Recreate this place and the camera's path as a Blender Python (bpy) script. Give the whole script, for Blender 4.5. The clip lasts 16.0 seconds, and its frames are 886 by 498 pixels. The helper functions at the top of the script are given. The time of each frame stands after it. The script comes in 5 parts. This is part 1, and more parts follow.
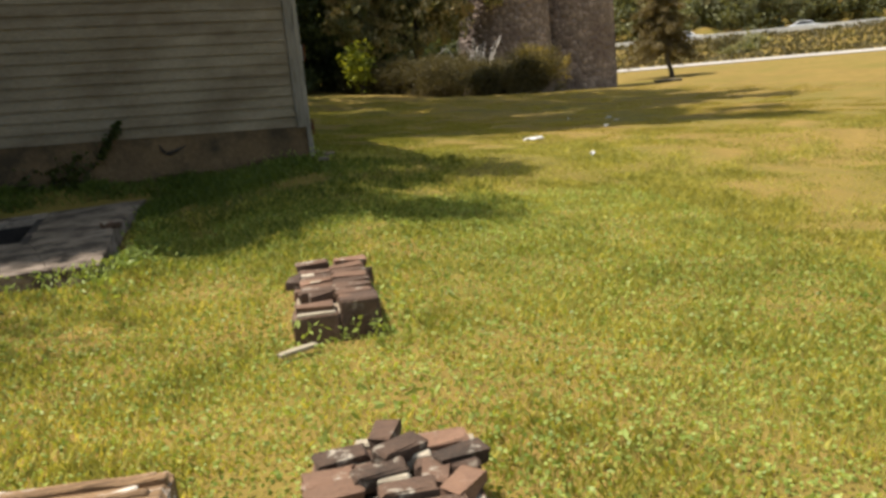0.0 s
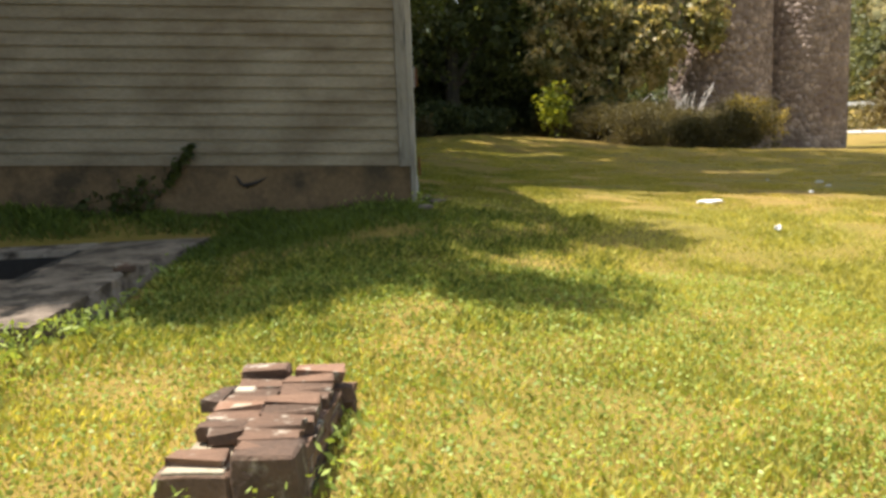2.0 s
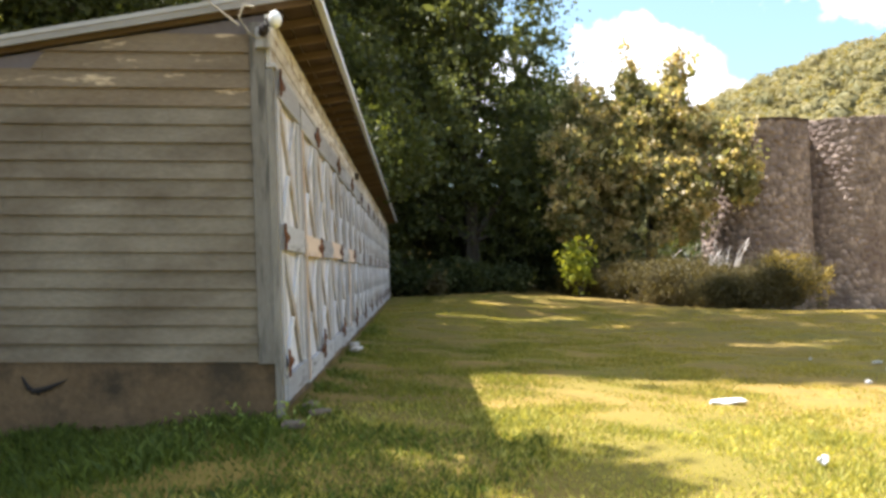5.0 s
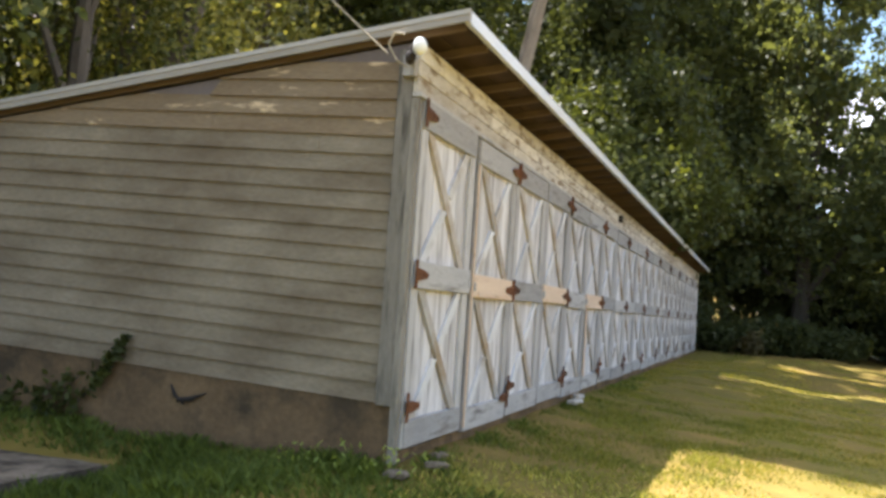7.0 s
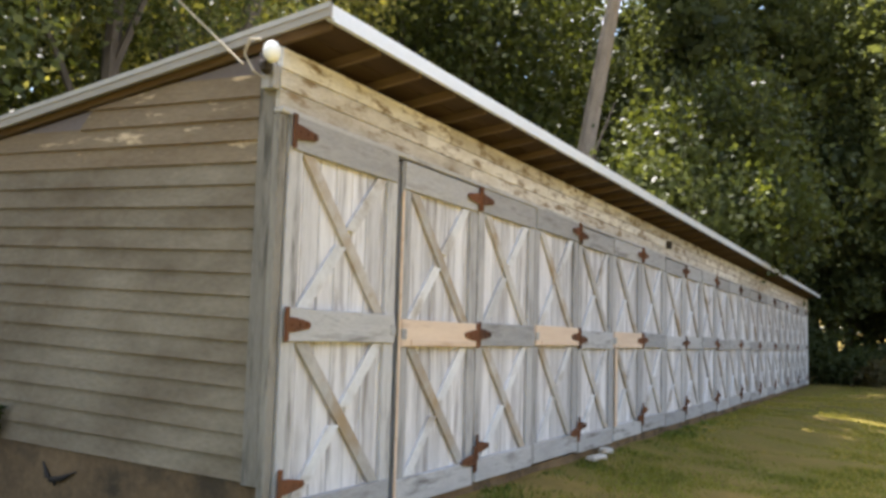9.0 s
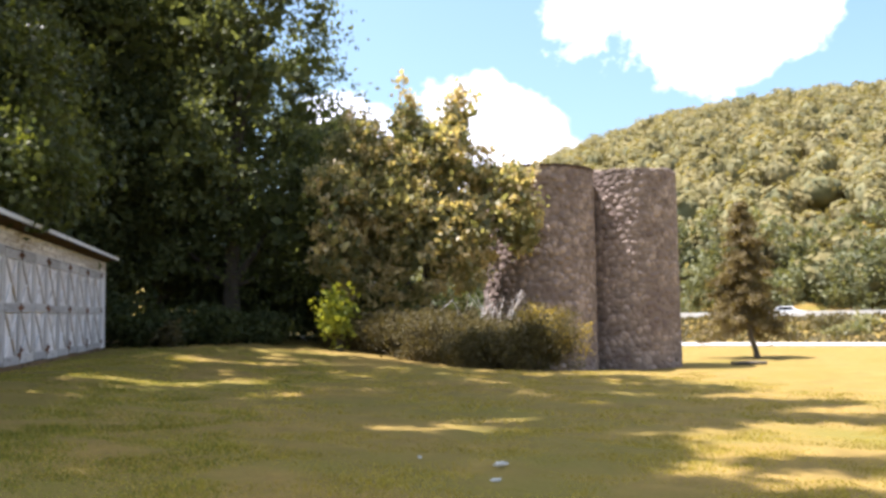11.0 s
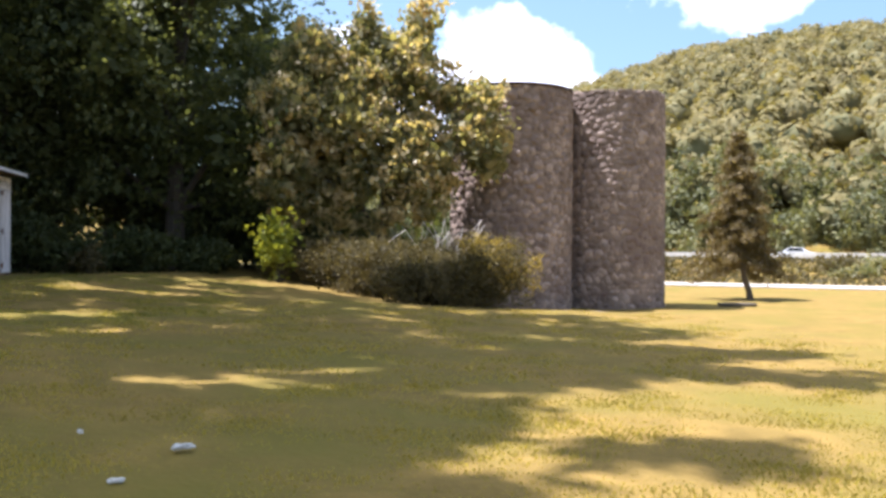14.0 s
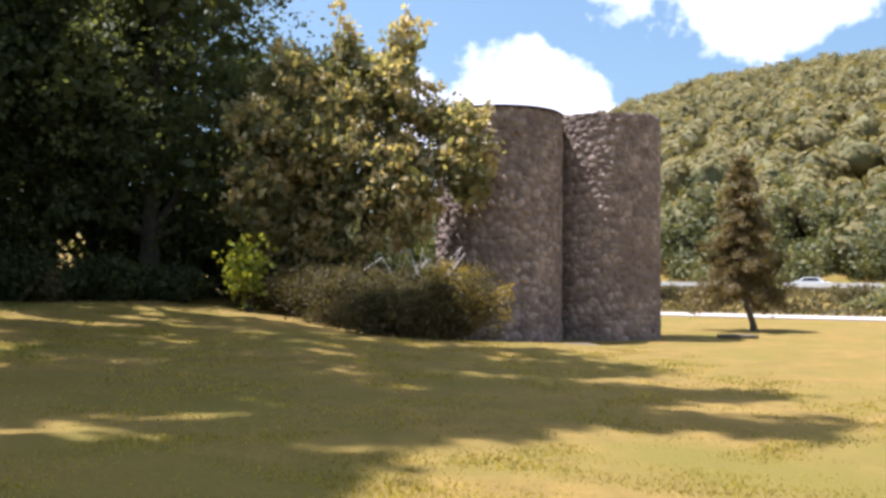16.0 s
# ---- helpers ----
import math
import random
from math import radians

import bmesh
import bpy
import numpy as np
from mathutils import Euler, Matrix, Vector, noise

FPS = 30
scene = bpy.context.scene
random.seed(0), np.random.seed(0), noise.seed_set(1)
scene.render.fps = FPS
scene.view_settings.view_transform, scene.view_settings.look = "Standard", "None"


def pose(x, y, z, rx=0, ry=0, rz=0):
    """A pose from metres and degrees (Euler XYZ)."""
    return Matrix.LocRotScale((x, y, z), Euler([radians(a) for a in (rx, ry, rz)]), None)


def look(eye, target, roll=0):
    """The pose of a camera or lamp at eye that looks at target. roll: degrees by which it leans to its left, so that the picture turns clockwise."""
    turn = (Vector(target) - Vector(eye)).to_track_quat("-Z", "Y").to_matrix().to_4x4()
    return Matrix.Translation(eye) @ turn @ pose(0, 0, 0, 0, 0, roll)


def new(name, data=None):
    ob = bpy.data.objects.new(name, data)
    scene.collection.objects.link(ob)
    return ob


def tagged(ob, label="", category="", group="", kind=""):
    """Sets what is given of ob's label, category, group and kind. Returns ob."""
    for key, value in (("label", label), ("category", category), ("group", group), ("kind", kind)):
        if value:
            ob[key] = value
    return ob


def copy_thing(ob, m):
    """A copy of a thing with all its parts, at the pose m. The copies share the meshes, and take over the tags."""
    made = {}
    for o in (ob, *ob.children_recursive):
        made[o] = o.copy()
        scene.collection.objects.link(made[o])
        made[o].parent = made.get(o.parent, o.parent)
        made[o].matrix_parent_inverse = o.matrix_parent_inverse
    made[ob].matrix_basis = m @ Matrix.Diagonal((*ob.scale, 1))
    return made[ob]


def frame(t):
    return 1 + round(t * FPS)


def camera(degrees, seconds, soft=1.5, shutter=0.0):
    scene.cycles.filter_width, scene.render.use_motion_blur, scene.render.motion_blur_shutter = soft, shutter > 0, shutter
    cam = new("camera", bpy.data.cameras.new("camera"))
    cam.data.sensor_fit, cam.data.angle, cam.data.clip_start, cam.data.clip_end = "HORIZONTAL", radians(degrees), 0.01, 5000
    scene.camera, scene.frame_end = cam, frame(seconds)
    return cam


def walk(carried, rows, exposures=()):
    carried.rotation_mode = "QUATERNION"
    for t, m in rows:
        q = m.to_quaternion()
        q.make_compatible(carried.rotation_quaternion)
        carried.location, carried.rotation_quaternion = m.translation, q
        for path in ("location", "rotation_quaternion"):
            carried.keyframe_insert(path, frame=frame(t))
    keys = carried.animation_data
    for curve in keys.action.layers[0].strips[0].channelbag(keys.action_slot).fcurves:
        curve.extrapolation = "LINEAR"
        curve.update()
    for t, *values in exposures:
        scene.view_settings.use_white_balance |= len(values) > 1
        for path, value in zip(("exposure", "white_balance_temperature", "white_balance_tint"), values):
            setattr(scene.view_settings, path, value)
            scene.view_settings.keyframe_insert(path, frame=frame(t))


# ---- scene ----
cam = camera(53.6, 16.0, soft=3.2)
PATH = [
    (0, (-2.073, -12.253, 1.192), (-1.486, -10.389, 0.767), -5.5),
    (0.5, (-1.561, -11.581, 1.094), (-1.118, -9.669, 0.705), -5.3),
    (1, (-1.166, -11.085, 1.052), (-0.834, -9.148, 0.68), -3.9),
    (1.5, (-0.813, -10.606, 1.023), (-0.579, -8.65, 0.679), -2.5),
    (2, (-0.475, -10.083, 0.991), (-0.324, -8.112, 0.691), -2.1),
    (2.5, (-0.158, -9.535, 0.974), (-0.081, -7.561, 0.662), -3.6),
    (3, (0.029, -9.074, 1.072), (0.097, -7.085, 0.876), -3.4),
    (3.5, (0.167, -8.513, 1.101), (0.283, -6.516, 1.086), -2.8),
    (3.7, (0.239, -8.295, 1.115), (0.388, -6.3, 1.118), -2.6),
    (5.8, (1.657, -6.756, 1.112), (1.545, -4.76, 1.174), -2.2),
    (6, (1.792, -6.755, 1.108), (1.612, -4.764, 1.17), -2.1),
    (6.5, (2.154, -6.508, 1.167), (1.739, -4.556, 1.292), 1.9),
    (7, (2.507, -6.181, 1.211), (1.817, -4.308, 1.339), 3.9),
    (7.5, (2.781, -5.803, 1.211), (1.854, -4.043, 1.423), 4.0),
    (8, (2.931, -5.448, 1.263), (1.871, -3.766, 1.476), 2.9),
    (8.5, (3.182, -4.979, 1.29), (2.072, -3.332, 1.526), 2.2),
    (9, (3.499, -4.427, 1.369), (2.555, -2.675, 1.573), 1.6),
    (9.5, (3.958, -4.045, 1.29), (3.439, -2.132, 1.552), 1.5),
    (10, (4.381, -3.868, 1.236), (4.344, -1.879, 1.445), 2.0),
    (10.2, (4.616, -3.724, 1.199), (4.733, -1.734, 1.371), 1.6),
    (12.3, (6.869, -1.888, 0.973), (7.372, 0.043, 1.1), -1.6),
    (12.5, (7.119, -1.569, 0.937), (7.604, 0.369, 1.03), -1.4),
    (13, (7.69, -1.075, 0.899), (8.129, 0.876, 0.922), -1.0),
    (13.5, (8.216, -0.721, 0.893), (8.616, 1.239, 0.893), -0.3),
    (14, (8.705, -0.405, 0.898), (9.076, 1.561, 0.901), 0.3),
    (14.5, (9.156, -0.1, 0.878), (9.498, 1.871, 0.906), 0.4),
    (15, (9.591, 0.201, 0.873), (9.916, 2.174, 0.928), 0.2),
    (15.5, (10.068, 0.647, 0.842), (10.391, 2.62, 0.919), 0.1),
    (16, (10.499, 0.818, 0.869), (10.826, 2.79, 0.939), 0.4),
]
EXPOSURES = [(0, 0.64, 6350, 14), (1, 0.91, 6350, 14), (1.5, 1.08, 6350, 14), (2, 1.32, 6300, 14), (2.5, 1.42, 6250, 15), (3.5, 1.76, 6100, 16), (6, 1.86, 5950, 18), (8.5, 2.15, 5950, 19), (9.5, 1.9, 5900, 20), (10, 1.9, 5900, 21), (12.5, 1.28, 5600, 23), (14, 1.48, 5600, 23), (15.3, 1.48, 5600, 23), (16, 1.14, 5550, 23)]
walk(cam, [(t, look(eye, target, roll)) for t, eye, target, roll in PATH], EXPOSURES)

# ---- light: one high sun from the far left, a blue sky with cumulus ----
SLANT = (0.36, 0.10)  # how far shadows run to +x and -y for each metre of height
SUN = Vector((-SLANT[0], SLANT[1], 1.0)).normalized()
sun_data = bpy.data.lights.new("sun", "SUN")
sun_data.energy, sun_data.angle, sun_data.color = 5.0, radians(0.53), (1.0, 0.93, 0.80)
sun = new("sun", sun_data)
sun.matrix_world = look(SUN * 80, (0, 0, 0))


def sky_way(azimuth, height):
    """The direction at so many degrees to the right of +y and above the horizon."""
    a, h = radians(azimuth), radians(height)
    return (math.sin(a) * math.cos(h), math.cos(a) * math.cos(h), math.sin(h))


def make_world():
    world = bpy.data.worlds.new("sky")
    scene.world = world
    world.use_nodes = True
    nt = world.node_tree
    nt.nodes.clear()
    add, link = nt.nodes.new, nt.links.new
    out, back = add("ShaderNodeOutputWorld"), add("ShaderNodeBackground")
    sky = add("ShaderNodeTexSky")
    sky.sky_type, sky.sun_disc = "NISHITA", False
    sky.sun_elevation = math.asin(SUN.z)
    sky.sun_rotation = math.atan2(SUN.x, SUN.y)
    sky.air_density, sky.dust_density, sky.ozone_density = 1.0, 3.4, 0.3
    co = add("ShaderNodeTexCoord")
    total = None
    for az, el, size in ((27, 19, 6.6), (33.5, 18.5, 5.4), (21.5, 19, 3.6), (13.2, 10.5, 5.2), (6.5, 10.5, 4.8), (18, 9, 4.2), (8, 25, 3.4), (-20, 26, 9), (60, 24, 14), (110, 30, 14), (170, 28, 15), (-90, 35, 14), (-140, 30, 13)):
        dot = add("ShaderNodeVectorMath")
        dot.operation = "DOT_PRODUCT"
        dot.inputs[1].default_value = sky_way(az, el)
        link(co.outputs["Generated"], dot.inputs[0])
        ramp = add("ShaderNodeMapRange")
        ramp.inputs["From Min"].default_value, ramp.inputs["From Max"].default_value = math.cos(radians(size * 1.35)), 1.0
        ramp.inputs["To Max"].default_value = 0.46
        link(dot.outputs["Value"], ramp.inputs["Value"])
        if total is None:
            total = ramp.outputs["Result"]
        else:
            most = add("ShaderNodeMath")
            most.operation = "MAXIMUM"
            link(total, most.inputs[0])
            link(ramp.outputs["Result"], most.inputs[1])
            total = most.outputs["Value"]
    puff = add("ShaderNodeTexNoise")
    puff.inputs["Scale"].default_value, puff.inputs["Detail"].default_value, puff.inputs["Roughness"].default_value = 9.0, 7.0, 0.58
    link(co.outputs["Generated"], puff.inputs["Vector"])
    both = add("ShaderNodeMath")
    both.operation = "ADD"
    link(total, both.inputs[0])
    link(puff.outputs["Fac"], both.inputs[1])
    edge = add("ShaderNodeMapRange")
    edge.inputs["From Min"].default_value, edge.inputs["From Max"].default_value = 0.75, 0.88
    link(both.outputs["Value"], edge.inputs["Value"])
    mix = add("ShaderNodeMix")
    mix.data_type = "RGBA"
    mix.inputs["B"].default_value = (10.0, 10.0, 10.2, 1)
    link(edge.outputs["Result"], mix.inputs["Factor"])
    haze = add("ShaderNodeMix")
    haze.data_type, haze.blend_type = "RGBA", "MULTIPLY"
    haze.inputs["Factor"].default_value = 1.0
    haze.inputs["B"].default_value = (1.0, 1.14, 1.0, 1)
    link(sky.outputs["Color"], haze.inputs["A"])
    link(haze.outputs["Result"], mix.inputs["A"])
    link(mix.outputs["Result"], back.inputs["Color"])
    back.inputs["Strength"].default_value = 0.085
    link(back.outputs["Background"], out.inputs["Surface"])


make_world()

# ---- materials ----


def surface(name, low, high, scale=3.0, rough=0.85, bump=0.3, fine=40.0, stretch=(1, 1, 1), stain=None, stain_scale=0.8, stain_at=(0.5, 0.7), metal=0.0, spread=0.25, island=False, through_light=0.0, gloss=0.3, run_on=False):
    """A procedural surface: two base colours mixed by noise at two scales, stains, a change from piece to piece, and fine relief. run_on: marks run on from one piece to the next."""
    m = bpy.data.materials.new(name)
    m.use_nodes = True
    nt = m.node_tree
    add, link = nt.nodes.new, nt.links.new
    b = nt.nodes["Principled BSDF"]
    b.inputs["Roughness"].default_value, b.inputs["Metallic"].default_value = rough, metal
    b.inputs["Specular IOR Level"].default_value = gloss
    co, place = add("ShaderNodeTexCoord"), add("ShaderNodeMapping")
    place.inputs["Scale"].default_value = stretch
    link(co.outputs["Object"], place.inputs["Vector"])
    piece = add("ShaderNodeObjectInfo")
    rnd = piece.outputs["Random"]
    if island:
        rnd = add("ShaderNodeNewGeometry").outputs["Random Per Island"]
    far = add("ShaderNodeVectorMath")
    far.operation = "SCALE"
    far.inputs[0].default_value = (37.0, 23.0, 51.0)
    link(piece.outputs["Random"], far.inputs["Scale"])
    if not run_on:
        link(far.outputs["Vector"], place.inputs["Location"])
    big, small = add("ShaderNodeTexNoise"), add("ShaderNodeTexNoise")
    big.inputs["Scale"].default_value, big.inputs["Detail"].default_value = scale, 5
    small.inputs["Scale"].default_value, small.inputs["Detail"].default_value = fine, 4
    link(place.outputs["Vector"], big.inputs["Vector"])
    link(place.outputs["Vector"], small.inputs["Vector"])
    total = add("ShaderNodeMath")
    total.operation = "MULTIPLY_ADD"
    link(small.outputs["Fac"], total.inputs[0])
    total.inputs[1].default_value = 0.6
    link(big.outputs["Fac"], total.inputs[2])
    shift = add("ShaderNodeMath")
    shift.operation = "MULTIPLY_ADD"
    link(rnd, shift.inputs[0])
    shift.inputs[1].default_value = spread * 2
    link(total.outputs["Value"], shift.inputs[2])
    span = add("ShaderNodeMapRange")
    span.inputs["From Min"].default_value, span.inputs["From Max"].default_value = 0.5 + spread * 0.4, 1.1 + spread * 1.6
    link(shift.outputs["Value"], span.inputs["Value"])
    mix = add("ShaderNodeMix")
    mix.data_type = "RGBA"
    mix.inputs["A"].default_value, mix.inputs["B"].default_value = (*low, 1), (*high, 1)
    link(span.outputs["Result"], mix.inputs["Factor"])
    colour = mix.outputs["Result"]
    if stain:
        spot = add("ShaderNodeTexNoise")
        spot.inputs["Scale"].default_value, spot.inputs["Detail"].default_value, spot.inputs["Roughness"].default_value = stain_scale, 8, 0.65
        link(place.outputs["Vector"], spot.inputs["Vector"])
        cut = add("ShaderNodeMapRange")
        cut.inputs["From Min"].default_value, cut.inputs["From Max"].default_value = stain_at
        link(spot.outputs["Fac"], cut.inputs["Value"])
        over = add("ShaderNodeMix")
        over.data_type = "RGBA"
        over.inputs["B"].default_value = (*stain, 1)
        link(cut.outputs["Result"], over.inputs["Factor"])
        link(colour, over.inputs["A"])
        colour = over.outputs["Result"]
    link(colour, b.inputs["Base Color"])
    if bump:
        relief = add("ShaderNodeBump")
        relief.inputs["Strength"].default_value, relief.inputs["Distance"].default_value = bump, 0.02
        link(total.outputs["Value"], relief.inputs["Height"])
        link(relief.outputs["Normal"], b.inputs["Normal"])
    if through_light:
        thin, both = add("ShaderNodeBsdfTranslucent"), add("ShaderNodeMixShader")
        warm = add("ShaderNodeMix")
        warm.data_type, warm.blend_type = "RGBA", "MULTIPLY"
        warm.inputs["Factor"].default_value = 1.0
        warm.inputs["B"].default_value = (1.9, 1.75, 0.75, 1)
        link(colour, warm.inputs["A"])
        link(warm.outputs["Result"], thin.inputs["Color"])
        both.inputs["Fac"].default_value = through_light
        link(b.outputs["BSDF"], both.inputs[1])
        link(thin.outputs["BSDF"], both.inputs[2])
        link(both.outputs["Shader"], nt.nodes["Material Output"].inputs["Surface"])
    return m


M_GROUND = surface("lawn_soil", (0.104, 0.078, 0.021), (0.265, 0.176, 0.050), 1.9, 0.95, 0.9, 11, stain=(0.152, 0.124, 0.027), stain_scale=0.30, stain_at=(0.44, 0.64), gloss=0.1)
M_GRASS = surface("grass_blade", (0.115, 0.138, 0.022), (0.55, 0.50, 0.14), 0.9, 0.5, 0, 5, spread=0.45, island=True, through_light=0.38, gloss=0.35)
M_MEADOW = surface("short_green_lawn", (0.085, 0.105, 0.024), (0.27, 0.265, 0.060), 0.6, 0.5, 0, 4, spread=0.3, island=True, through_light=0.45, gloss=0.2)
M_DRY = surface("mown_dry_grass", (0.172, 0.150, 0.034), (0.40, 0.338, 0.090), 0.6, 0.5, 0, 3, spread=0.25, island=True, through_light=0.5, gloss=0.3)
# greener growth by the wall, its base colour also darkened to hold the shade
M_SHADE_TONED = surface("shade_toned_green_grass", (0.040, 0.066, 0.014), (0.16, 0.205, 0.042), 0.5, 0.5, 0, 8, spread=0.4, island=True, through_light=0.36, gloss=0.2)
M_WEED = surface("weed_leaf", (0.10, 0.16, 0.022), (0.36, 0.43, 0.11), 0.8, 0.5, 0, 8, spread=0.3, island=True, through_light=0.35)
M_SIDING = surface("siding_paint", (0.150, 0.122, 0.083), (0.275, 0.232, 0.168), 1.5, 0.8, 0.3, 26, (0.7, 1, 1.6), stain=(0.118, 0.088, 0.055), stain_scale=1.1, stain_at=(0.46, 0.72), spread=0.03, run_on=True)
M_SIDING_TOP = surface("peeling_siding", (0.125, 0.085, 0.050), (0.265, 0.205, 0.132), 1.3, 0.85, 0.4, 26, (0.6, 1, 2.6), stain=(0.56, 0.43, 0.27), stain_scale=3.4, stain_at=(0.57, 0.64), spread=0.08, run_on=True)
M_CORNER = surface("grey_corner_board", (0.14, 0.125, 0.102), (0.31, 0.282, 0.238), 2.4, 0.85, 0.45, 28, (4, 4, 0.6), stain=(0.085, 0.078, 0.064), stain_scale=3.0, stain_at=(0.52, 0.68))
M_FRIEZE = surface("mauve_grey_board", (0.13, 0.11, 0.11), (0.19, 0.165, 0.165), 1.2, 0.8, 0.15, 30)
M_CONCRETE = surface("stained_footing", (0.080, 0.053, 0.028), (0.23, 0.155, 0.085), 1.6, 0.92, 0.5, 22, stain=(0.055, 0.041, 0.025), stain_scale=2.2, stain_at=(0.48, 0.66))
M_WOOD = surface("weathered_grey_wood", (0.42, 0.405, 0.395), (0.85, 0.82, 0.815), 2.6, 0.85, 0.5, 22, (5, 5, 0.4), stain=(0.26, 0.23, 0.21), stain_scale=2.4, stain_at=(0.52, 0.70), spread=0.28)
M_RAIL = surface("grey_rail_wood", (0.25, 0.242, 0.235), (0.54, 0.525, 0.51), 2.4, 0.85, 0.4, 28, (4, 0.6, 4), stain=(0.16, 0.145, 0.13), stain_scale=2.4, stain_at=(0.52, 0.70), spread=0.25)
M_STILE = surface("grey_stile_wood", (0.28, 0.27, 0.26), (0.62, 0.60, 0.58), 2.4, 0.85, 0.4, 28, (4, 4, 0.5), stain=(0.16, 0.145, 0.13), stain_scale=2.4, stain_at=(0.50, 0.70), spread=0.25)
M_BRACE = surface("pale_brace_wood", (0.46, 0.45, 0.44), (0.78, 0.77, 0.765), 2.4, 0.85, 0.4, 28, (3, 0.8, 0.8), stain=(0.30, 0.24, 0.17), stain_scale=2.2, stain_at=(0.52, 0.70), spread=0.3)
M_BRACE_DULL = surface("brown_grey_brace_wood", (0.30, 0.275, 0.24), (0.60, 0.57, 0.53), 2.4, 0.85, 0.4, 28, (3, 0.8, 0.8), stain=(0.34, 0.25, 0.15), stain_scale=2.2, stain_at=(0.48, 0.66), spread=0.3)
M_NEWWOOD = surface("fresh_pine", (0.60, 0.44, 0.31), (0.76, 0.60, 0.45), 2.4, 0.7, 0.15, 26, (4, 0.4, 4), stain=(0.46, 0.31, 0.20), stain_scale=3, stain_at=(0.58, 0.72), spread=0.15)
M_HEADER = surface("peeling_white_paint", (0.38, 0.335, 0.265), (0.84, 0.80, 0.73), 3.2, 0.85, 0.6, 22, (3, 0.9, 3), stain=(0.24, 0.175, 0.10), stain_scale=3.4, stain_at=(0.50, 0.62), spread=0.3)
M_RUST = surface("rusted_iron", (0.05, 0.028, 0.018), (0.21, 0.085, 0.035), 9, 0.9, 0.4, 60, metal=0.2)
M_ROOFEDGE = surface("weathered_roof_edge", (0.27, 0.25, 0.225), (0.42, 0.40, 0.37), 1.5, 0.7, 0.2, 30, (0.4, 0.4, 2))
M_FLASHING = surface("dull_grey_flashing", (0.36, 0.345, 0.32), (0.52, 0.50, 0.47), 1.5, 0.6, 0.1, 30, (0.4, 0.4, 2), metal=0.2)
M_METAL = surface("pale_roof_metal", (0.62, 0.62, 0.61), (0.78, 0.78, 0.77), 0.8, 0.45, 0.05, 20, metal=0.35)
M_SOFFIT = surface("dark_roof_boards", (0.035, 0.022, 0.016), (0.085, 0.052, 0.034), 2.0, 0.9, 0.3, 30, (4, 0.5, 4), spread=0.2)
M_RAFTER = surface("rafter_wood", (0.075, 0.052, 0.036), (0.16, 0.112, 0.074), 2.0, 0.9, 0.3, 30, (0.5, 4, 4), spread=0.2)
M_BRICK = surface("old_red_brick", (0.045, 0.032, 0.024), (0.205, 0.118, 0.076), 7, 0.95, 0.8, 50, stain=(0.34, 0.30, 0.24), stain_scale=9, stain_at=(0.57, 0.66), spread=0.7)
M_BLOCK = surface("dark_brick_block", (0.05, 0.034, 0.026), (0.15, 0.092, 0.062), 6, 0.95, 0.8, 40, stain=(0.20, 0.165, 0.125), stain_scale=9, stain_at=(0.58, 0.68))
M_MORTAR = surface("pale_mortar", (0.12, 0.09, 0.062), (0.34, 0.28, 0.20), 9, 0.95, 0.6, 60)
M_PALE = surface("lime_mortar", (0.24, 0.20, 0.14), (0.46, 0.40, 0.31), 9, 0.95, 0.6, 60)
M_SLAB = surface("weathered_slab", (0.13, 0.10, 0.075), (0.38, 0.31, 0.245), 2.6, 0.95, 1.0, 22, stain=(0.06, 0.046, 0.034), stain_scale=3.2, stain_at=(0.45, 0.60))
M_BEAM = surface("rotten_beam", (0.05, 0.03, 0.018), (0.40, 0.25, 0.13), 5, 0.95, 0.9, 30, (0.7, 5, 5), stain=(0.70, 0.65, 0.57), stain_scale=3, stain_at=(0.53, 0.62))
STONE = dict(low=(0.115, 0.085, 0.070), high=(0.38, 0.30, 0.25), scale=1.4, rough=0.95, bump=0.9, fine=9, spread=0.40, stain=(0.15, 0.110, 0.094), stain_scale=0.5, stain_at=(0.48, 0.66))
M_STONE = surface("silo_stone", **STONE)
M_JOINT = surface("silo_mortar", (0.12, 0.09, 0.074), (0.29, 0.228, 0.19), 1.6, 0.95, 0.9, 9)
M_BARK = surface("grey_bark", (0.045, 0.038, 0.030), (0.14, 0.118, 0.092), 2.0, 0.95, 0.8, 14, (2, 2, 0.5))
M_PALEBARK = surface("pale_bark", (0.13, 0.105, 0.08), (0.34, 0.29, 0.235), 2.0, 0.95, 0.8, 14, (2, 2, 0.5))
M_LEAF = surface("forest_leaf", (0.024, 0.034, 0.009), (0.085, 0.098, 0.021), 0.35, 0.5, 0, 2, spread=0.3, island=True, through_light=0.36, gloss=0.3)
M_LEAF_DARK = surface("dark_leaf", (0.026, 0.036, 0.016), (0.085, 0.100, 0.038), 0.4, 0.55, 0, 2, spread=0.3, island=True, through_light=0.32, gloss=0.15)
M_LEAF_GREEN = surface("deep_green_leaf", (0.046, 0.062, 0.029), (0.14, 0.158, 0.064), 0.4, 0.55, 0, 2, spread=0.3, island=True, through_light=0.42, gloss=0.2)
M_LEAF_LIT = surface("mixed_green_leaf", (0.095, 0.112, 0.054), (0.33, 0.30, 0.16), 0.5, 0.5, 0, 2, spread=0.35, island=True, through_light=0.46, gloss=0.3)
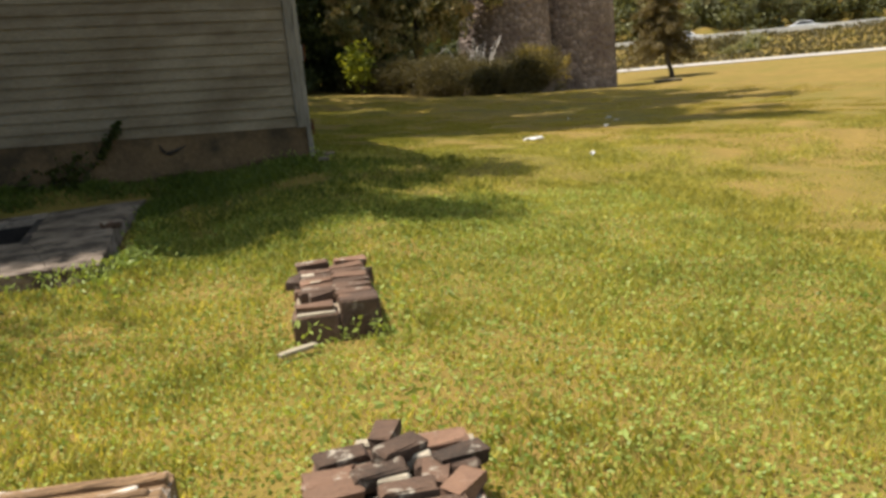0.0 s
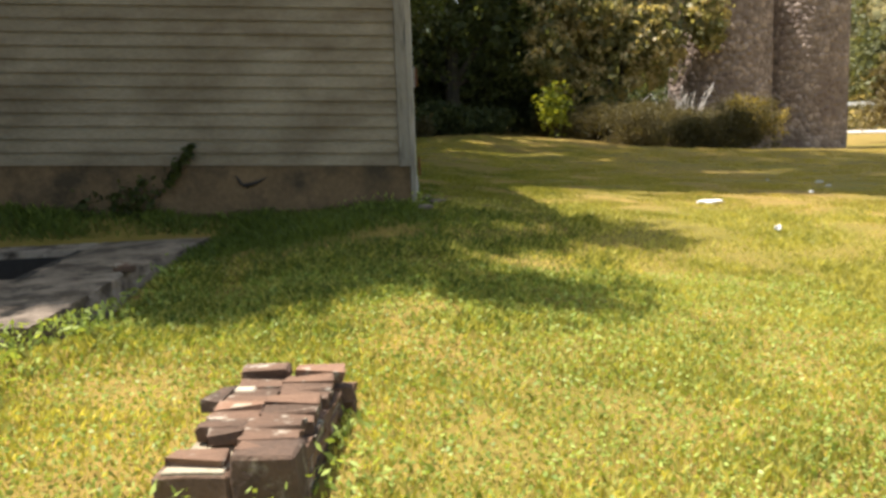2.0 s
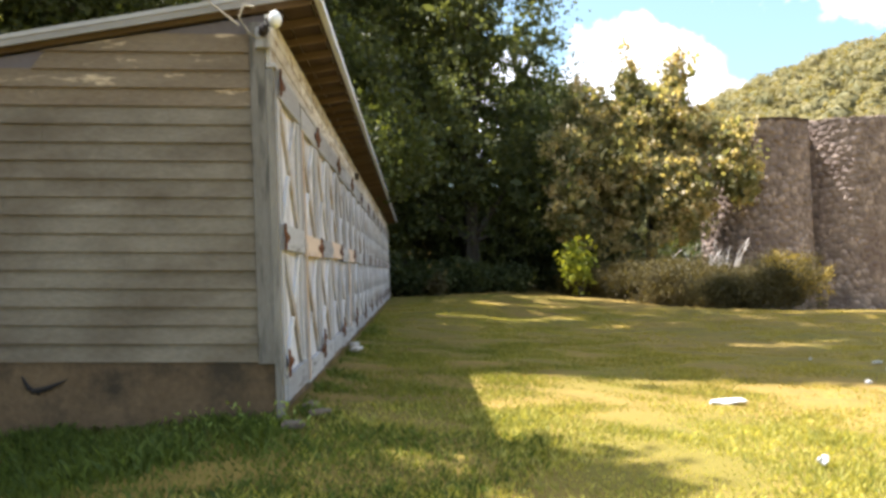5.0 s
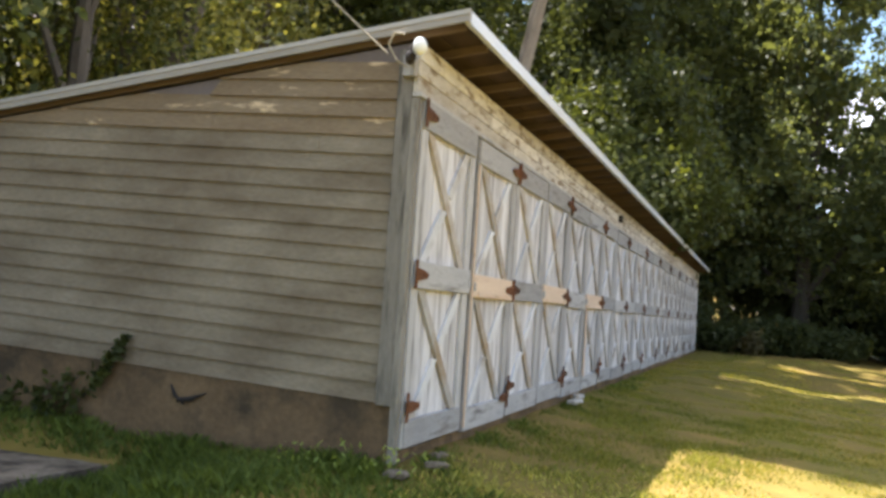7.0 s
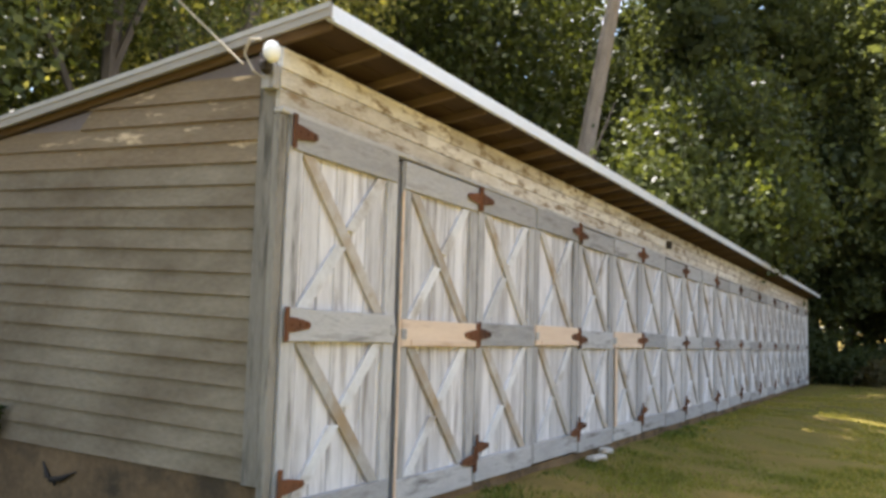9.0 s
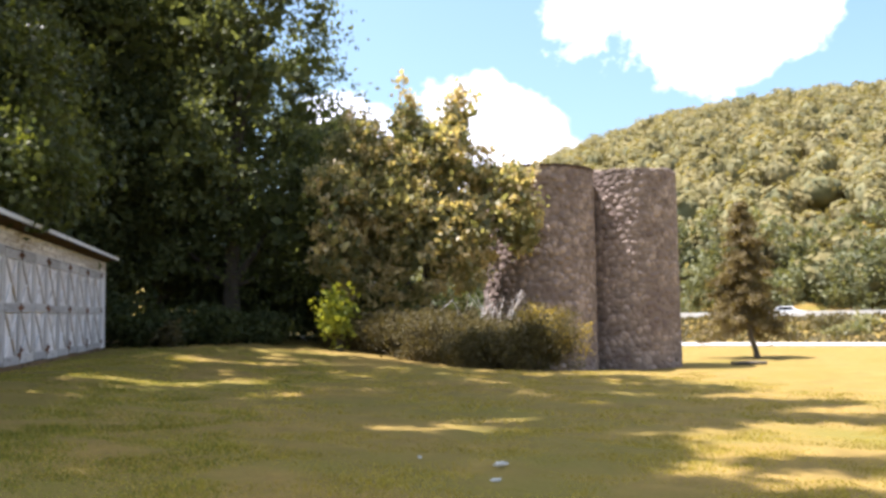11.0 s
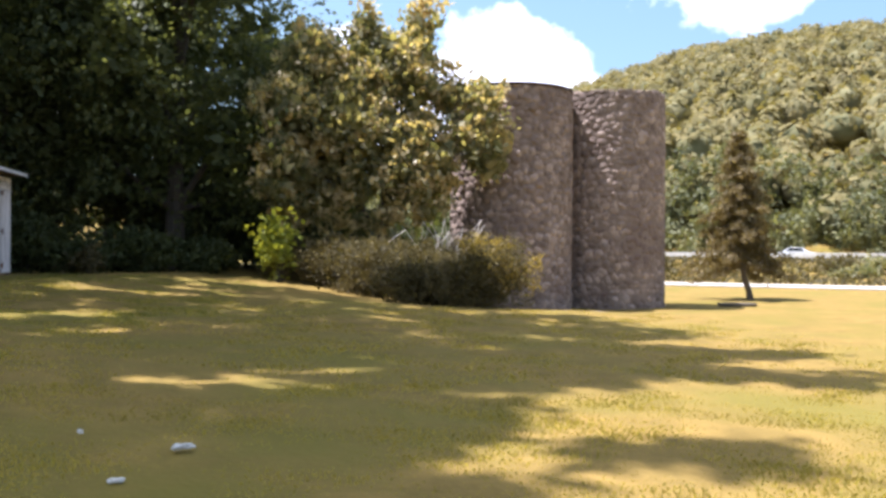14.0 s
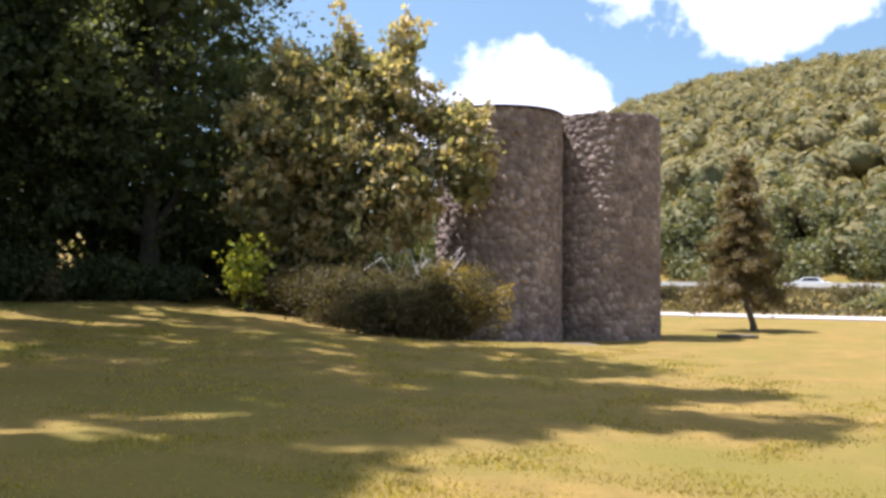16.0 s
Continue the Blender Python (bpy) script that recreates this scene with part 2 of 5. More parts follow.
# paler tips for the crown's outside: sunlight is put into this leaf colour
M_LEAF_TIP = surface("sun_toned_leaf_tip", (0.29, 0.225, 0.10), (0.58, 0.51, 0.31), 0.8, 0.5, 0, 2, spread=0.35, island=True, through_light=0.4, gloss=0.4)
# a brighter woodland leaf: sun through the wood is put into its colour
M_LEAF_WOOD = surface("sun_toned_woodland_leaf", (0.045, 0.060, 0.016), (0.30, 0.29, 0.080), 0.5, 0.42, 0, 2, spread=0.5, island=True, through_light=0.45, gloss=0.6)
M_LEAF_YELLOW = surface("yellow_green_leaf", (0.12, 0.15, 0.015), (0.34, 0.36, 0.05), 0.6, 0.5, 0, 2, spread=0.3, island=True, through_light=0.35)
M_LEAF_OLIVE = surface("olive_shrub_leaf", (0.042, 0.040, 0.020), (0.145, 0.118, 0.052), 0.9, 0.65, 0, 3, spread=0.35, island=True, through_light=0.3, gloss=0.2)
M_LEAF_GOLD = surface("golden_shrub_leaf", (0.085, 0.068, 0.018), (0.36, 0.27, 0.06), 0.9, 0.6, 0, 3, spread=0.35, island=True, through_light=0.35)
M_NEEDLE = surface("brown_green_needle", (0.075, 0.060, 0.026), (0.20, 0.155, 0.07), 0.8, 0.6, 0, 3, spread=0.3, island=True, through_light=0.3)
M_HILL = surface("hill_canopy", (0.108, 0.108, 0.048), (0.25, 0.206, 0.094), 0.09, 0.9, 0, 0.4, spread=0.12, island=True, gloss=0.1, through_light=0.25)
# crown hearts in a duller green that stands for the shade inside them
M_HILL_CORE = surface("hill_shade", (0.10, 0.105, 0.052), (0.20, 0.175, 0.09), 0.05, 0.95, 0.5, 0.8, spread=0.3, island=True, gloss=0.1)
M_ROAD = surface("pale_road", (0.33, 0.30, 0.27), (0.46, 0.43, 0.39), 0.2, 0.9, 0.2, 6)
M_ASPHALT = surface("highway_asphalt", (0.16, 0.155, 0.15), (0.24, 0.235, 0.225), 0.2, 0.9, 0.2, 6)
M_BARRIER = surface("pale_barrier", (0.55, 0.54, 0.52), (0.74, 0.73, 0.70), 0.3, 0.8, 0.2, 5)
M_CAR = surface("white_car_paint", (0.78, 0.78, 0.78), (0.84, 0.84, 0.84), 1, 0.25, 0, 4, gloss=0.6)
M_GLASS = surface("dark_car_glass", (0.02, 0.025, 0.03), (0.03, 0.035, 0.04), 1, 0.1, 0, 4, gloss=0.8)
M_TYRE = surface("tyre_rubber", (0.02, 0.02, 0.02), (0.03, 0.03, 0.03), 4, 0.9, 0.2, 30)
M_LAMP = surface("white_lamp_glass", (0.82, 0.82, 0.80), (0.88, 0.88, 0.86), 3, 0.3, 0, 10, gloss=0.5)
M_PAPER = surface("crumpled_white_litter", (0.48, 0.47, 0.45), (0.72, 0.71, 0.69), 8, 0.8, 0.5, 30)
M_CABLE = surface("old_cable", (0.26, 0.22, 0.15), (0.38, 0.33, 0.24), 6, 0.8, 0.1, 30)
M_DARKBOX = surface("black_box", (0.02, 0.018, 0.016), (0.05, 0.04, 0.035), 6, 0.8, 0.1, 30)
M_TWIG = surface("pale_dead_twig", (0.42, 0.38, 0.34), (0.62, 0.58, 0.54), 3, 0.9, 0.2, 20)

# ---- building blocks ----
rng = np.random.default_rng(7)


def thing(name, label, category, group="", kind="", at=(0, 0, 0)):
    ob = new(name)
    ob.empty_display_size = 0.2
    ob.location = at
    return tagged(ob, label, category, group, kind)


def part(name, bm, material, parent=None, label="", kind=""):
    """Links a bmesh (or a ready mesh) as one object, under a thing or under a part."""
    if isinstance(bm, bmesh.types.BMesh):
        me = bpy.data.meshes.new(name)
        bm.normal_update()
        bm.to_mesh(me)
        bm.free()
    else:
        me = bm
    if material and not me.materials:
        me.materials.append(material)
    ob = new(name, me)
    ob.parent = parent
    return tagged(ob, label, kind=kind)


def box(x0, x1, y0, y1, z0, z1, bevel=0.0, bm=None, m=None):
    own = bmesh.new()
    c = Matrix.Translation(((x0 + x1) / 2, (y0 + y1) / 2, (z0 + z1) / 2)) @ Matrix.Diagonal((x1 - x0, y1 - y0, z1 - z0, 1))
    bmesh.ops.create_cube(own, size=1, matrix=c)
    if bevel:
        bmesh.ops.bevel(own, geom=own.edges[:], offset=bevel, segments=1, affect="EDGES")
    if m is not None:
        own.transform(m)
    if bm is None:
        return own
    tmp = bpy.data.meshes.new("tmp")
    own.to_mesh(tmp)
    own.free()
    bm.from_mesh(tmp)
    bpy.data.meshes.remove(tmp)
    return bm


def prism(points, a, b, axis="y", bm=None):
    """A closed prism over a flat outline, from a to b along the axis. Points are the other two coordinates in order."""
    own = bm or bmesh.new()

    def at(p, d):
        return {"x": (d, p[0], p[1]), "y": (p[0], d, p[1]), "z": (p[0], p[1], d)}[axis]
    lower = [own.verts.new(at(p, a)) for p in points]
    upper = [own.verts.new(at(p, b)) for p in points]
    faces = [own.faces.new(lower), own.faces.new(upper[::-1])]
    n = len(points)
    for i in range(n):
        faces.append(own.faces.new((lower[i], upper[i], upper[(i + 1) % n], lower[(i + 1) % n])))
    bmesh.ops.recalc_face_normals(own, faces=faces)
    return own


def tube(points, radii, sides=8, bm=None):
    """A tapered tube along a line of points."""
    own = bm or bmesh.new()
    rings = []
    pts = [Vector(p) for p in points]
    for i, p in enumerate(pts):
        way = (pts[min(i + 1, len(pts) - 1)] - pts[max(i - 1, 0)]).normalized()
        side = way.orthogonal().normalized() if abs(way.z) < 0.9 else way.cross(Vector((0, 1, 0))).normalized()
        up = way.cross(side)
        rings.append([own.verts.new(p + radii[i] * (math.cos(k) * side + math.sin(k) * up)) for k in np.linspace(0, 2 * math.pi, sides, endpoint=False)])
    for a, b in zip(rings, rings[1:]):
        for k in range(sides):
            own.faces.new((a[k], a[(k + 1) % sides], b[(k + 1) % sides], b[k]))
    own.faces.new(rings[0][::-1])
    own.faces.new(rings[-1])
    return own


def array_mesh(name, verts, corners, material):
    """A mesh from arrays: verts (n, 3), faces (m, corners)."""
    me = bpy.data.meshes.new(name)
    n, (m, k) = len(verts), corners.shape
    me.vertices.add(n)
    me.vertices.foreach_set("co", np.ascontiguousarray(verts, dtype=np.float32).ravel())
    me.loops.add(m * k)
    me.loops.foreach_set("vertex_index", np.ascontiguousarray(corners, dtype=np.int32).ravel())
    me.polygons.add(m)
    me.polygons.foreach_set("loop_start", np.arange(0, m * k, k, dtype=np.int32))
    me.update(calc_edges=True)
    me.materials.append(material)
    return me


def leaves(centres, size, material, droop=0.0, long=1.5, flat=0.0):
    """One folded, pointed leaf at each centre, turned every way."""
    n = len(centres)
    a = rng.normal(size=(n, 3))
    a[:, 2] = a[:, 2] * (1 - flat) - droop
    a /= np.linalg.norm(a, axis=1)[:, None]
    r = rng.normal(size=(n, 3))
    b = np.cross(a, r)
    b /= np.linalg.norm(b, axis=1)[:, None]
    c = np.cross(a, b)
    s = (size * rng.uniform(0.6, 1.35, n))[:, None]
    tip, base = centres + a * s * long * 0.5, centres - a * s * long * 0.5
    left, right = centres + b * s * 0.45 + c * s * 0.12, centres - b * s * 0.45 + c * s * 0.12
    verts = np.stack((base, left, tip, right), axis=1).reshape(-1, 3)
    return array_mesh("leaves", verts, np.arange(4 * n).reshape(n, 4), material)


def shell(centres, out, size, material):
    """Leaf masses that lie along a crown's surface, each tilted a little off its normal."""
    n = len(centres)
    out = out + rng.normal(size=(n, 3)) * 0.28
    out /= np.linalg.norm(out, axis=1)[:, None]
    a = np.cross(out, rng.normal(size=(n, 3)))
    a /= np.linalg.norm(a, axis=1)[:, None]
    b = np.cross(out, a)
    s = (size * rng.uniform(0.6, 1.3, n))[:, None]
    verts = np.stack((centres - a * s * 0.6, centres + b * s * 0.5, centres + a * s * 0.6, centres - b * s * 0.5), axis=1).reshape(-1, 3)
    return array_mesh("leaf_masses", verts, np.arange(4 * n).reshape(n, 4), material)


def smooth(a, b, v):
    t = np.clip((np.asarray(v, float) - a) / (b - a), 0, 1)
    return t * t * (3 - 2 * t)


# the highway runs along ROAD_WAY; ROAD_OUT points away from the lawn
ROAD_AT, ROAD_WAY, ROAD_OUT = np.array((46.0, 63.2)), np.array((0.79, -0.613)), np.array((0.613, 0.79))


def ground_z(x, y):
    """The lie of the land: a lawn that falls away from the shed, a bank up to the highway and a wooded ridge behind it,
    its skyline shaped to fit the camera's view.
    """
    x, y = np.asarray(x, float), np.asarray(y, float)
    e = np.clip(x - np.clip(y - 8, 0, 60) * 0.2, 0, 16)
    z = -0.25 * (1 - np.exp(-e / 2.5)) - 0.04 * e
    z = z - 0.62 * (1 - np.exp(np.minimum(y, 0) / 4))
    z = z - 0.22 * smooth(1.0, 2.2, -x) * smooth(0.1, 0.6, -y) * (1 - smooth(3.0, 5.0, -y))
    z = z - 0.9 * smooth(22, 36, y) * smooth(4, 12, e)
    # turf banked against the slab
    z = z + 0.12 * np.exp(-((x + 2.25) / 0.35) ** 2) * smooth(-5.0, -4.4, y) * (1 - smooth(-1.6, -0.8, y))
    z = z + 0.10 * np.exp(-((y + 4.80) / 0.30) ** 2) * smooth(2.2, 2.8, -x) * (1 - smooth(5, 7, -x))
    z = z - 0.08 * np.exp(-((x + 1.0) ** 2 + (y + 6.7) ** 2) / 0.6)
    z = z + 0.10 * np.clip(-x - 2.2, 0, 5) * np.exp(np.minimum(y, 0) / 0.35)
    s = (x - ROAD_AT[0]) * ROAD_OUT[0] + (y - ROAD_AT[1]) * ROAD_OUT[1]
    z = z + 1.75 * smooth(10, 36, s)
    az = np.degrees(np.arctan2(x - 9, y))
    r = np.hypot(x - 9, y)
    el = np.interp(az, (-30, 6, 13, 20, 26, 31, 36, 42, 60, 100, 140), (2, 3.0, 7.0, 10.0, 11.7, 12.4, 12.6, 12.4, 12.0, 9, 2))
    z = z + np.tan(np.radians(el)) * 430 * np.clip((r - 135) / 295, 0, 1) ** 0.85 * smooth(135, 150, r) * (s > 30)
    return z


def gz(x, y):
    return float(ground_z(x, y))

# ---- ground: one sheet to the horizon ----


def steps(near_a, near_b, step, far, growth=1.22):
    line = list(np.arange(near_a, near_b + 1e-6, step))
    d = step
    while line[-1] < far:
        d *= growth
        line.append(line[-1] + d)
    d, head = step, [line[0]]
    while head[-1] > -far:
        d *= growth
        head.append(head[-1] - d)
    return np.array(head[:0:-1] + line)


def make_ground():
    xs, ys = steps(-8, 18, 0.4, 1600, 1.14), steps(-13, 26, 0.4, 1600, 1.14)
    gx, gy = np.meshgrid(xs, ys)
    z = ground_z(gx, gy)
    bumps = 0.02 * np.sin(gx * 2.1 + 1.3 * np.sin(gy * 1.7)) * np.sin(gy * 1.9 + np.sin(gx * 1.1))
    z = z + bumps * (np.hypot(gx, gy) < 60)
    # the pit under the hole of the slab
    z = np.where((gx < -3.2) & (gx > -5.6) & (gy < -0.75) & (gy > -2.95), -1.3, z)
    verts = np.stack((gx, gy, z), axis=-1).reshape(-1, 3)
    w, h = len(xs), len(ys)
    i = (np.arange(h - 1)[:, None] * w + np.arange(w - 1)).ravel()
    me = array_mesh("ground", verts, np.stack((i, i + 1, i + w + 1, i + w), axis=1), M_GROUND)
    me.shade_smooth()
    part("ground", me, None, None, "uneven mown lawn, green with dry yellow-brown patches", "structure")["category"] = "lawn"


make_ground()

# ---- the long shed: clapboard end wall, a row of braced doors, a single-pitch roof ----
LENGTH, BAY, LEAF = 31.0, 2.715, 1.35
TILT = 0.04  # the courses of the end wall climb to the back
shed = thing("stable_shed", "long weathered shed with braced grey doors and single-pitch roof", "shed")


def roof_z(x):
    """The top of the roof above x."""
    return 3.39 + 0.136 * (x - 0.39)


def build_shell():
    wall = part("end_wall", prism([(-5.22, 0.62), (-0.05, 0.42), (-0.05, roof_z(-0.05) - 0.13), (-5.22, roof_z(-5.22) - 0.13)], -0.105, 0.02), M_FRIEZE, shed, "clapboard end wall with peeling buff paint")
    part("footing", prism([(-5.2, -0.6), (-0.048, -0.6), (-0.048, 0.448), (-5.2, 0.455 + TILT * 5.0)], -0.12, 0.03), M_CONCRETE, shed, "stained brown concrete footing with a crack")
    part("back_wall", box(-5.22, -5.1, 0.025, LENGTH, -0.3, roof_z(-5.2) - 0.14), M_SIDING, shed)
    part("far_wall", prism([(-5.09, -0.3), (-0.05, -0.3), (-0.05, roof_z(-0.05) - 0.13), (-5.09, roof_z(-5.09) - 0.13)], LENGTH - 0.12, LENGTH), M_SIDING, shed)
    part("plinth", box(-0.16, -0.03, 0.04, LENGTH - 0.13, -0.35, 0.09), M_CONCRETE, shed)
    # dark wall behind the doors, so that no light leaks through the gaps
    part("inner_lining", box(-0.2, -0.14, 0.05, LENGTH - 0.13, 0.095, 3.1), M_SOFFIT, shed)
    # clapboards, each wedge-shaped, in courses that the roof cuts off
    z = 0.455
    while z < 3.0:
        top = min(z + 0.150, 3.045)
        cuts = [-5.16]
        while cuts[-1] < -0.17:
            cuts.append(cuts[-1] + float(rng.uniform(1.3, 3.4)))
        cuts[-1] = -0.17
        if len(cuts) > 2 and cuts[-1] - cuts[-2] < 0.5:
            del cuts[-2]
        for a, b in zip(cuts, cuts[1:]):
            limit = [(zz + 0.0 + 0.13 - 3.39 + 0.136 * 0.39 + TILT * 0.17 * -1) / (0.136 + TILT) for zz in (z, top)]
            a0, a1 = max(a, limit[0]), max(a, limit[1])
            if b - a1 < 0.06:
                continue
            a0, a1 = a0 + 0.002, a1 + 0.002
            bm = bmesh.new()
            jut = float(rng.uniform(-0.002, 0.003))
            q = [(a0, -0.134 - jut, z), (b, -0.134 - jut, z), (b, -0.112, top), (a1, -0.112, top), (a0, -0.1055, z), (b, -0.1055, z), (b, -0.1055, top), (a1, -0.1055, top)]
            v = [bm.verts.new((p[0], p[1], p[2] - TILT * (p[0] + 0.17))) for p in q]
            for f in ((0, 1, 2, 3), (5, 4, 7, 6), (4, 5, 1, 0), (3, 2, 6, 7), (1, 5, 6, 2), (4, 0, 3, 7)):
                bm.faces.new([v[k] for k in f])
            bmesh.ops.recalc_face_normals(bm, faces=bm.faces[:])
            part("clapboard", bm, M_SIDING_TOP if z > 2.38 else M_SIDING, wall)
        z += 0.1436
    # corner boards
    part("corner_board", box(-0.168, -0.045, -0.158, -0.107, 0.44, 3.13, 0.004), M_CORNER, shed)
    part("corner_board", box(-0.045, 0.012, -0.16, -0.085, 0.02, 2.76, 0.004), M_CORNER, shed)
    part("corner_board", box(-5.29, -5.165, -0.15, -0.107, 0.62, roof_z(-5.29) - 0.13, 0.004), M_CORNER, shed)
    # header over the doors: a drip ledge and three courses of old white boards
    part("drip_ledge", box(-0.04, 0.035, -0.165, LENGTH - 0.13, 2.765, 2.80, 0.004), M_RAIL, shed)
    for k, (z0, z1) in enumerate(((2.803, 2.925), (2.930, 3.050), (3.055, 3.19))):
        y = -0.158
        first = (2.72, 1.9, 2.3)[k]
        while y < LENGTH - 0.2:
            end = min(y + first, LENGTH - 0.13)
            first = 2.72
            part("header_board", box(-0.04, -0.004 + 0.003 * k + float(rng.uniform(0, 0.004)), y + 0.003, end - 0.003, z0, z1, 0.003), M_HEADER, shed)
            y = end
    # posts at the bay lines
    for k in range(12):
        y = k * BAY - 0.03
        if 0 < k and y < LENGTH - 0.2:
            part("post", box(-0.135, -0.06, y - 0.02, y + 0.02, 0.095, 2.76), M_DARKBOX, shed)


def build_roof():
    y0, y1 = -0.175, LENGTH + 0.3

    def slope(x0, x1, down0, down1, ya, yb):
        return prism([(x0, roof_z(x0) - down1), (x1, roof_z(x1) - down1), (x1, roof_z(x1) - down0), (x0, roof_z(x0) - down0)], ya, yb)
    roof = part("roof", slope(-5.66, 0.38, 0.0, 0.012, y0, y1), M_METAL, shed, "pale sheet-metal roof with brown board underside")
    x = -5.62
    while x < 0.34:
        w = 0.235
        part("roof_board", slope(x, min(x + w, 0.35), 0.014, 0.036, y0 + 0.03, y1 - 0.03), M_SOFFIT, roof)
        x += w + 0.012
    y = -0.12
    while y < LENGTH:
        part("rafter", slope(-5.55, 0.33, 0.038, 0.105, y, y + 0.04), M_RAFTER, roof)
        y += 0.56
    part("eave_trim", slope(0.352, 0.395, -0.006, 0.085, y0 - 0.01, y1), M_METAL, roof, "white metal eave edge")
    part("eave_lip", box(0.395, 0.41, y0, y1, 3.285, 3.305), M_METAL, roof)
    part("rake_board", slope(-5.69, 0.40, -0.008, 0.078, y0 - 0.035, y0 - 0.012), M_ROOFEDGE, roof, "grey painted rake board")
    part("rake_flashing", slope(-5.69, 0.40, -0.012, 0.025, y0 - 0.044, y0 - 0.037), M_FLASHING, roof)
    part("rake_soffit", slope(-5.6, -0.05, 0.038, 0.05, y0, -0.11), M_FRIEZE, roof)


def hinge(side):
    """A rusted strap hinge: a knuckle plate and a tapering leaf that points along the rail."""
    bm = bmesh.new()
    s = side
    prism([(0, -0.05), (s * 0.10, -0.045), (s * 0.25, -0.022), (s * 0.265, 0), (s * 0.25, 0.022), (s * 0.10, 0.045), (0, 0.05)], 0.052, 0.060, "x", bm)
    prism([(-s * 0.005, -0.11), (s * 0.035, -0.11), (s * 0.035, 0.11), (-s * 0.005, 0.11)], 0.0525, 0.0625, "x", bm)
    tube([(0.062, 0, -0.1), (0.062, 0, 0.1)], (0.011, 0.011), 6, bm)
    for d in (0.07, 0.15, 0.22):
        box(0.06, 0.067, s * d - 0.008, s * d + 0.008, -0.008, 0.008, 0, bm)
    return bm


def make_leaf(side, fresh):
    """One leaf of a double door, hung on its left (1) or right (-1) edge: boards, stiles, three rails and two crossed panels."""
    w, z0, z1 = LEAF, 0.11, 2.755
    leaf = new("stable_door")
    leaf.parent = shed
    tagged(leaf, "weathered grey X-braced door leaf" + (" with a fresh pine middle rail" if fresh else ""), "door", "doors of the shed")
    n = 7
    for k in range(n):
        a = 0.01 + k * (w - 0.02) / n
        part("board", box(-0.03, -0.006 + float(rng.uniform(-0.002, 0.002)), a + 0.004, a + (w - 0.02) / n - 0.004, z0 + 0.01, z1 - 0.01, 0.003), M_WOOD, leaf)
    for a in (0.006, w - 0.146):
        part("stile", box(-0.004, 0.026, a, a + 0.14, z0, z1, 0.004), M_STILE, leaf)
    for a, b, m in ((0.11, 0.315, M_RAIL), (1.315, 1.525, M_NEWWOOD if fresh else M_RAIL), (2.535, 2.755, M_RAIL)):
        part("rail", box(-0.0035, 0.050 if a == 1.315 else 0.040, 0.03, w - 0.03, a + (0.002 if a < 1 else 0), b, 0.004), m, leaf)
    if fresh:
        part("rail_batten", box(0.0505, 0.062, 0.16, w - 0.05, 1.318, 1.368, 0.003), M_NEWWOOD, leaf)
    ya, yb = 0.15, w - 0.15
    for lo, hi in ((0.32, 1.31), (1.53, 2.53)):
        d = hi - lo
        ang = math.atan2(d, yb - ya)
        run = 0.045 / math.sin(ang)
        # the through brace falls from the hinge side's upper corner; the other is cut in two around it
        part("brace", prism([(ya, hi), (ya + 2 * run, hi), (yb, lo), (yb - 2 * run, lo)], -0.003, 0.022, "x"), M_BRACE_DULL, leaf)
        for (p, q) in ((0.0, 0.44), (0.56, 1.0)):
            base = [ya + p * (yb - ya - 2 * run), ya + q * (yb - ya - 2 * run)]
            part("brace", prism([(base[0], lo + p * d), (base[0] + 2 * run, lo + p * d), (base[1] + 2 * run, lo + q * d), (base[1], lo + q * d)], -0.003, 0.0205, "x"), M_BRACE, leaf)
    for z in (0.42 if side > 0 else 0.33, 1.42, 2.65):
        part("hinge", hinge(side), M_RUST, leaf, "rusted iron strap hinge").matrix_basis = pose(0, 0.0 if side > 0 else w, z)
    part("lock_plate", box(0.041, 0.056, w - 0.09 if side > 0 else 0.02, w - 0.02 if side > 0 else 0.09, 1.37, 1.45, 0.003), M_RAIL, leaf)
    return leaf


def hang_doors():
    kinds = {(s, f): make_leaf(s, f) for s, f in ((1, False), (-1, False), (-1, True))}
    used = set()
    for k in range(11):
        for side in (1, -1):
            fresh = side < 0 and k < 3
            y = k * BAY - 0.03 + (0.005 if side > 0 else BAY - LEAF - 0.005) - (0.045 if k == 0 and side > 0 else 0)
            m = pose(-0.002, y, 0.0 + 0.015 * math.sin(k * 2.1 + side), float(rng.uniform(-0.15, 0.15)), 0, 0)
            if (side, fresh) in used:
                copy_thing(kinds[side, fresh], m)
            else:
                kinds[side, fresh].matrix_basis = m
                used.add((side, fresh))
    # a tan batten screwed over one meeting edge, and narrow ones on the first bay
    part("new_batten", box(0.042, 0.058, 2 * BAY + 1.36, 2 * BAY + 1.45, 0.30, 1.30, 0.003), M_NEWWOOD, shed)
    part("new_batten", box(0.042, 0.058, 1.302, 1.326, 0.14, 2.50, 0.003), M_NEWWOOD, shed)
    part("wall_end_panel", box(-0.13, -0.01, 11 * BAY + 0.01, LENGTH - 0.13, 0.1, 2.76), M_WOOD, shed)
    part("vent_box", box(0.0, 0.07, 9.64, 9.75, 2.92, 3.04, 0.006), M_DARKBOX, shed)


build_shell()
build_roof()
hang_doors()


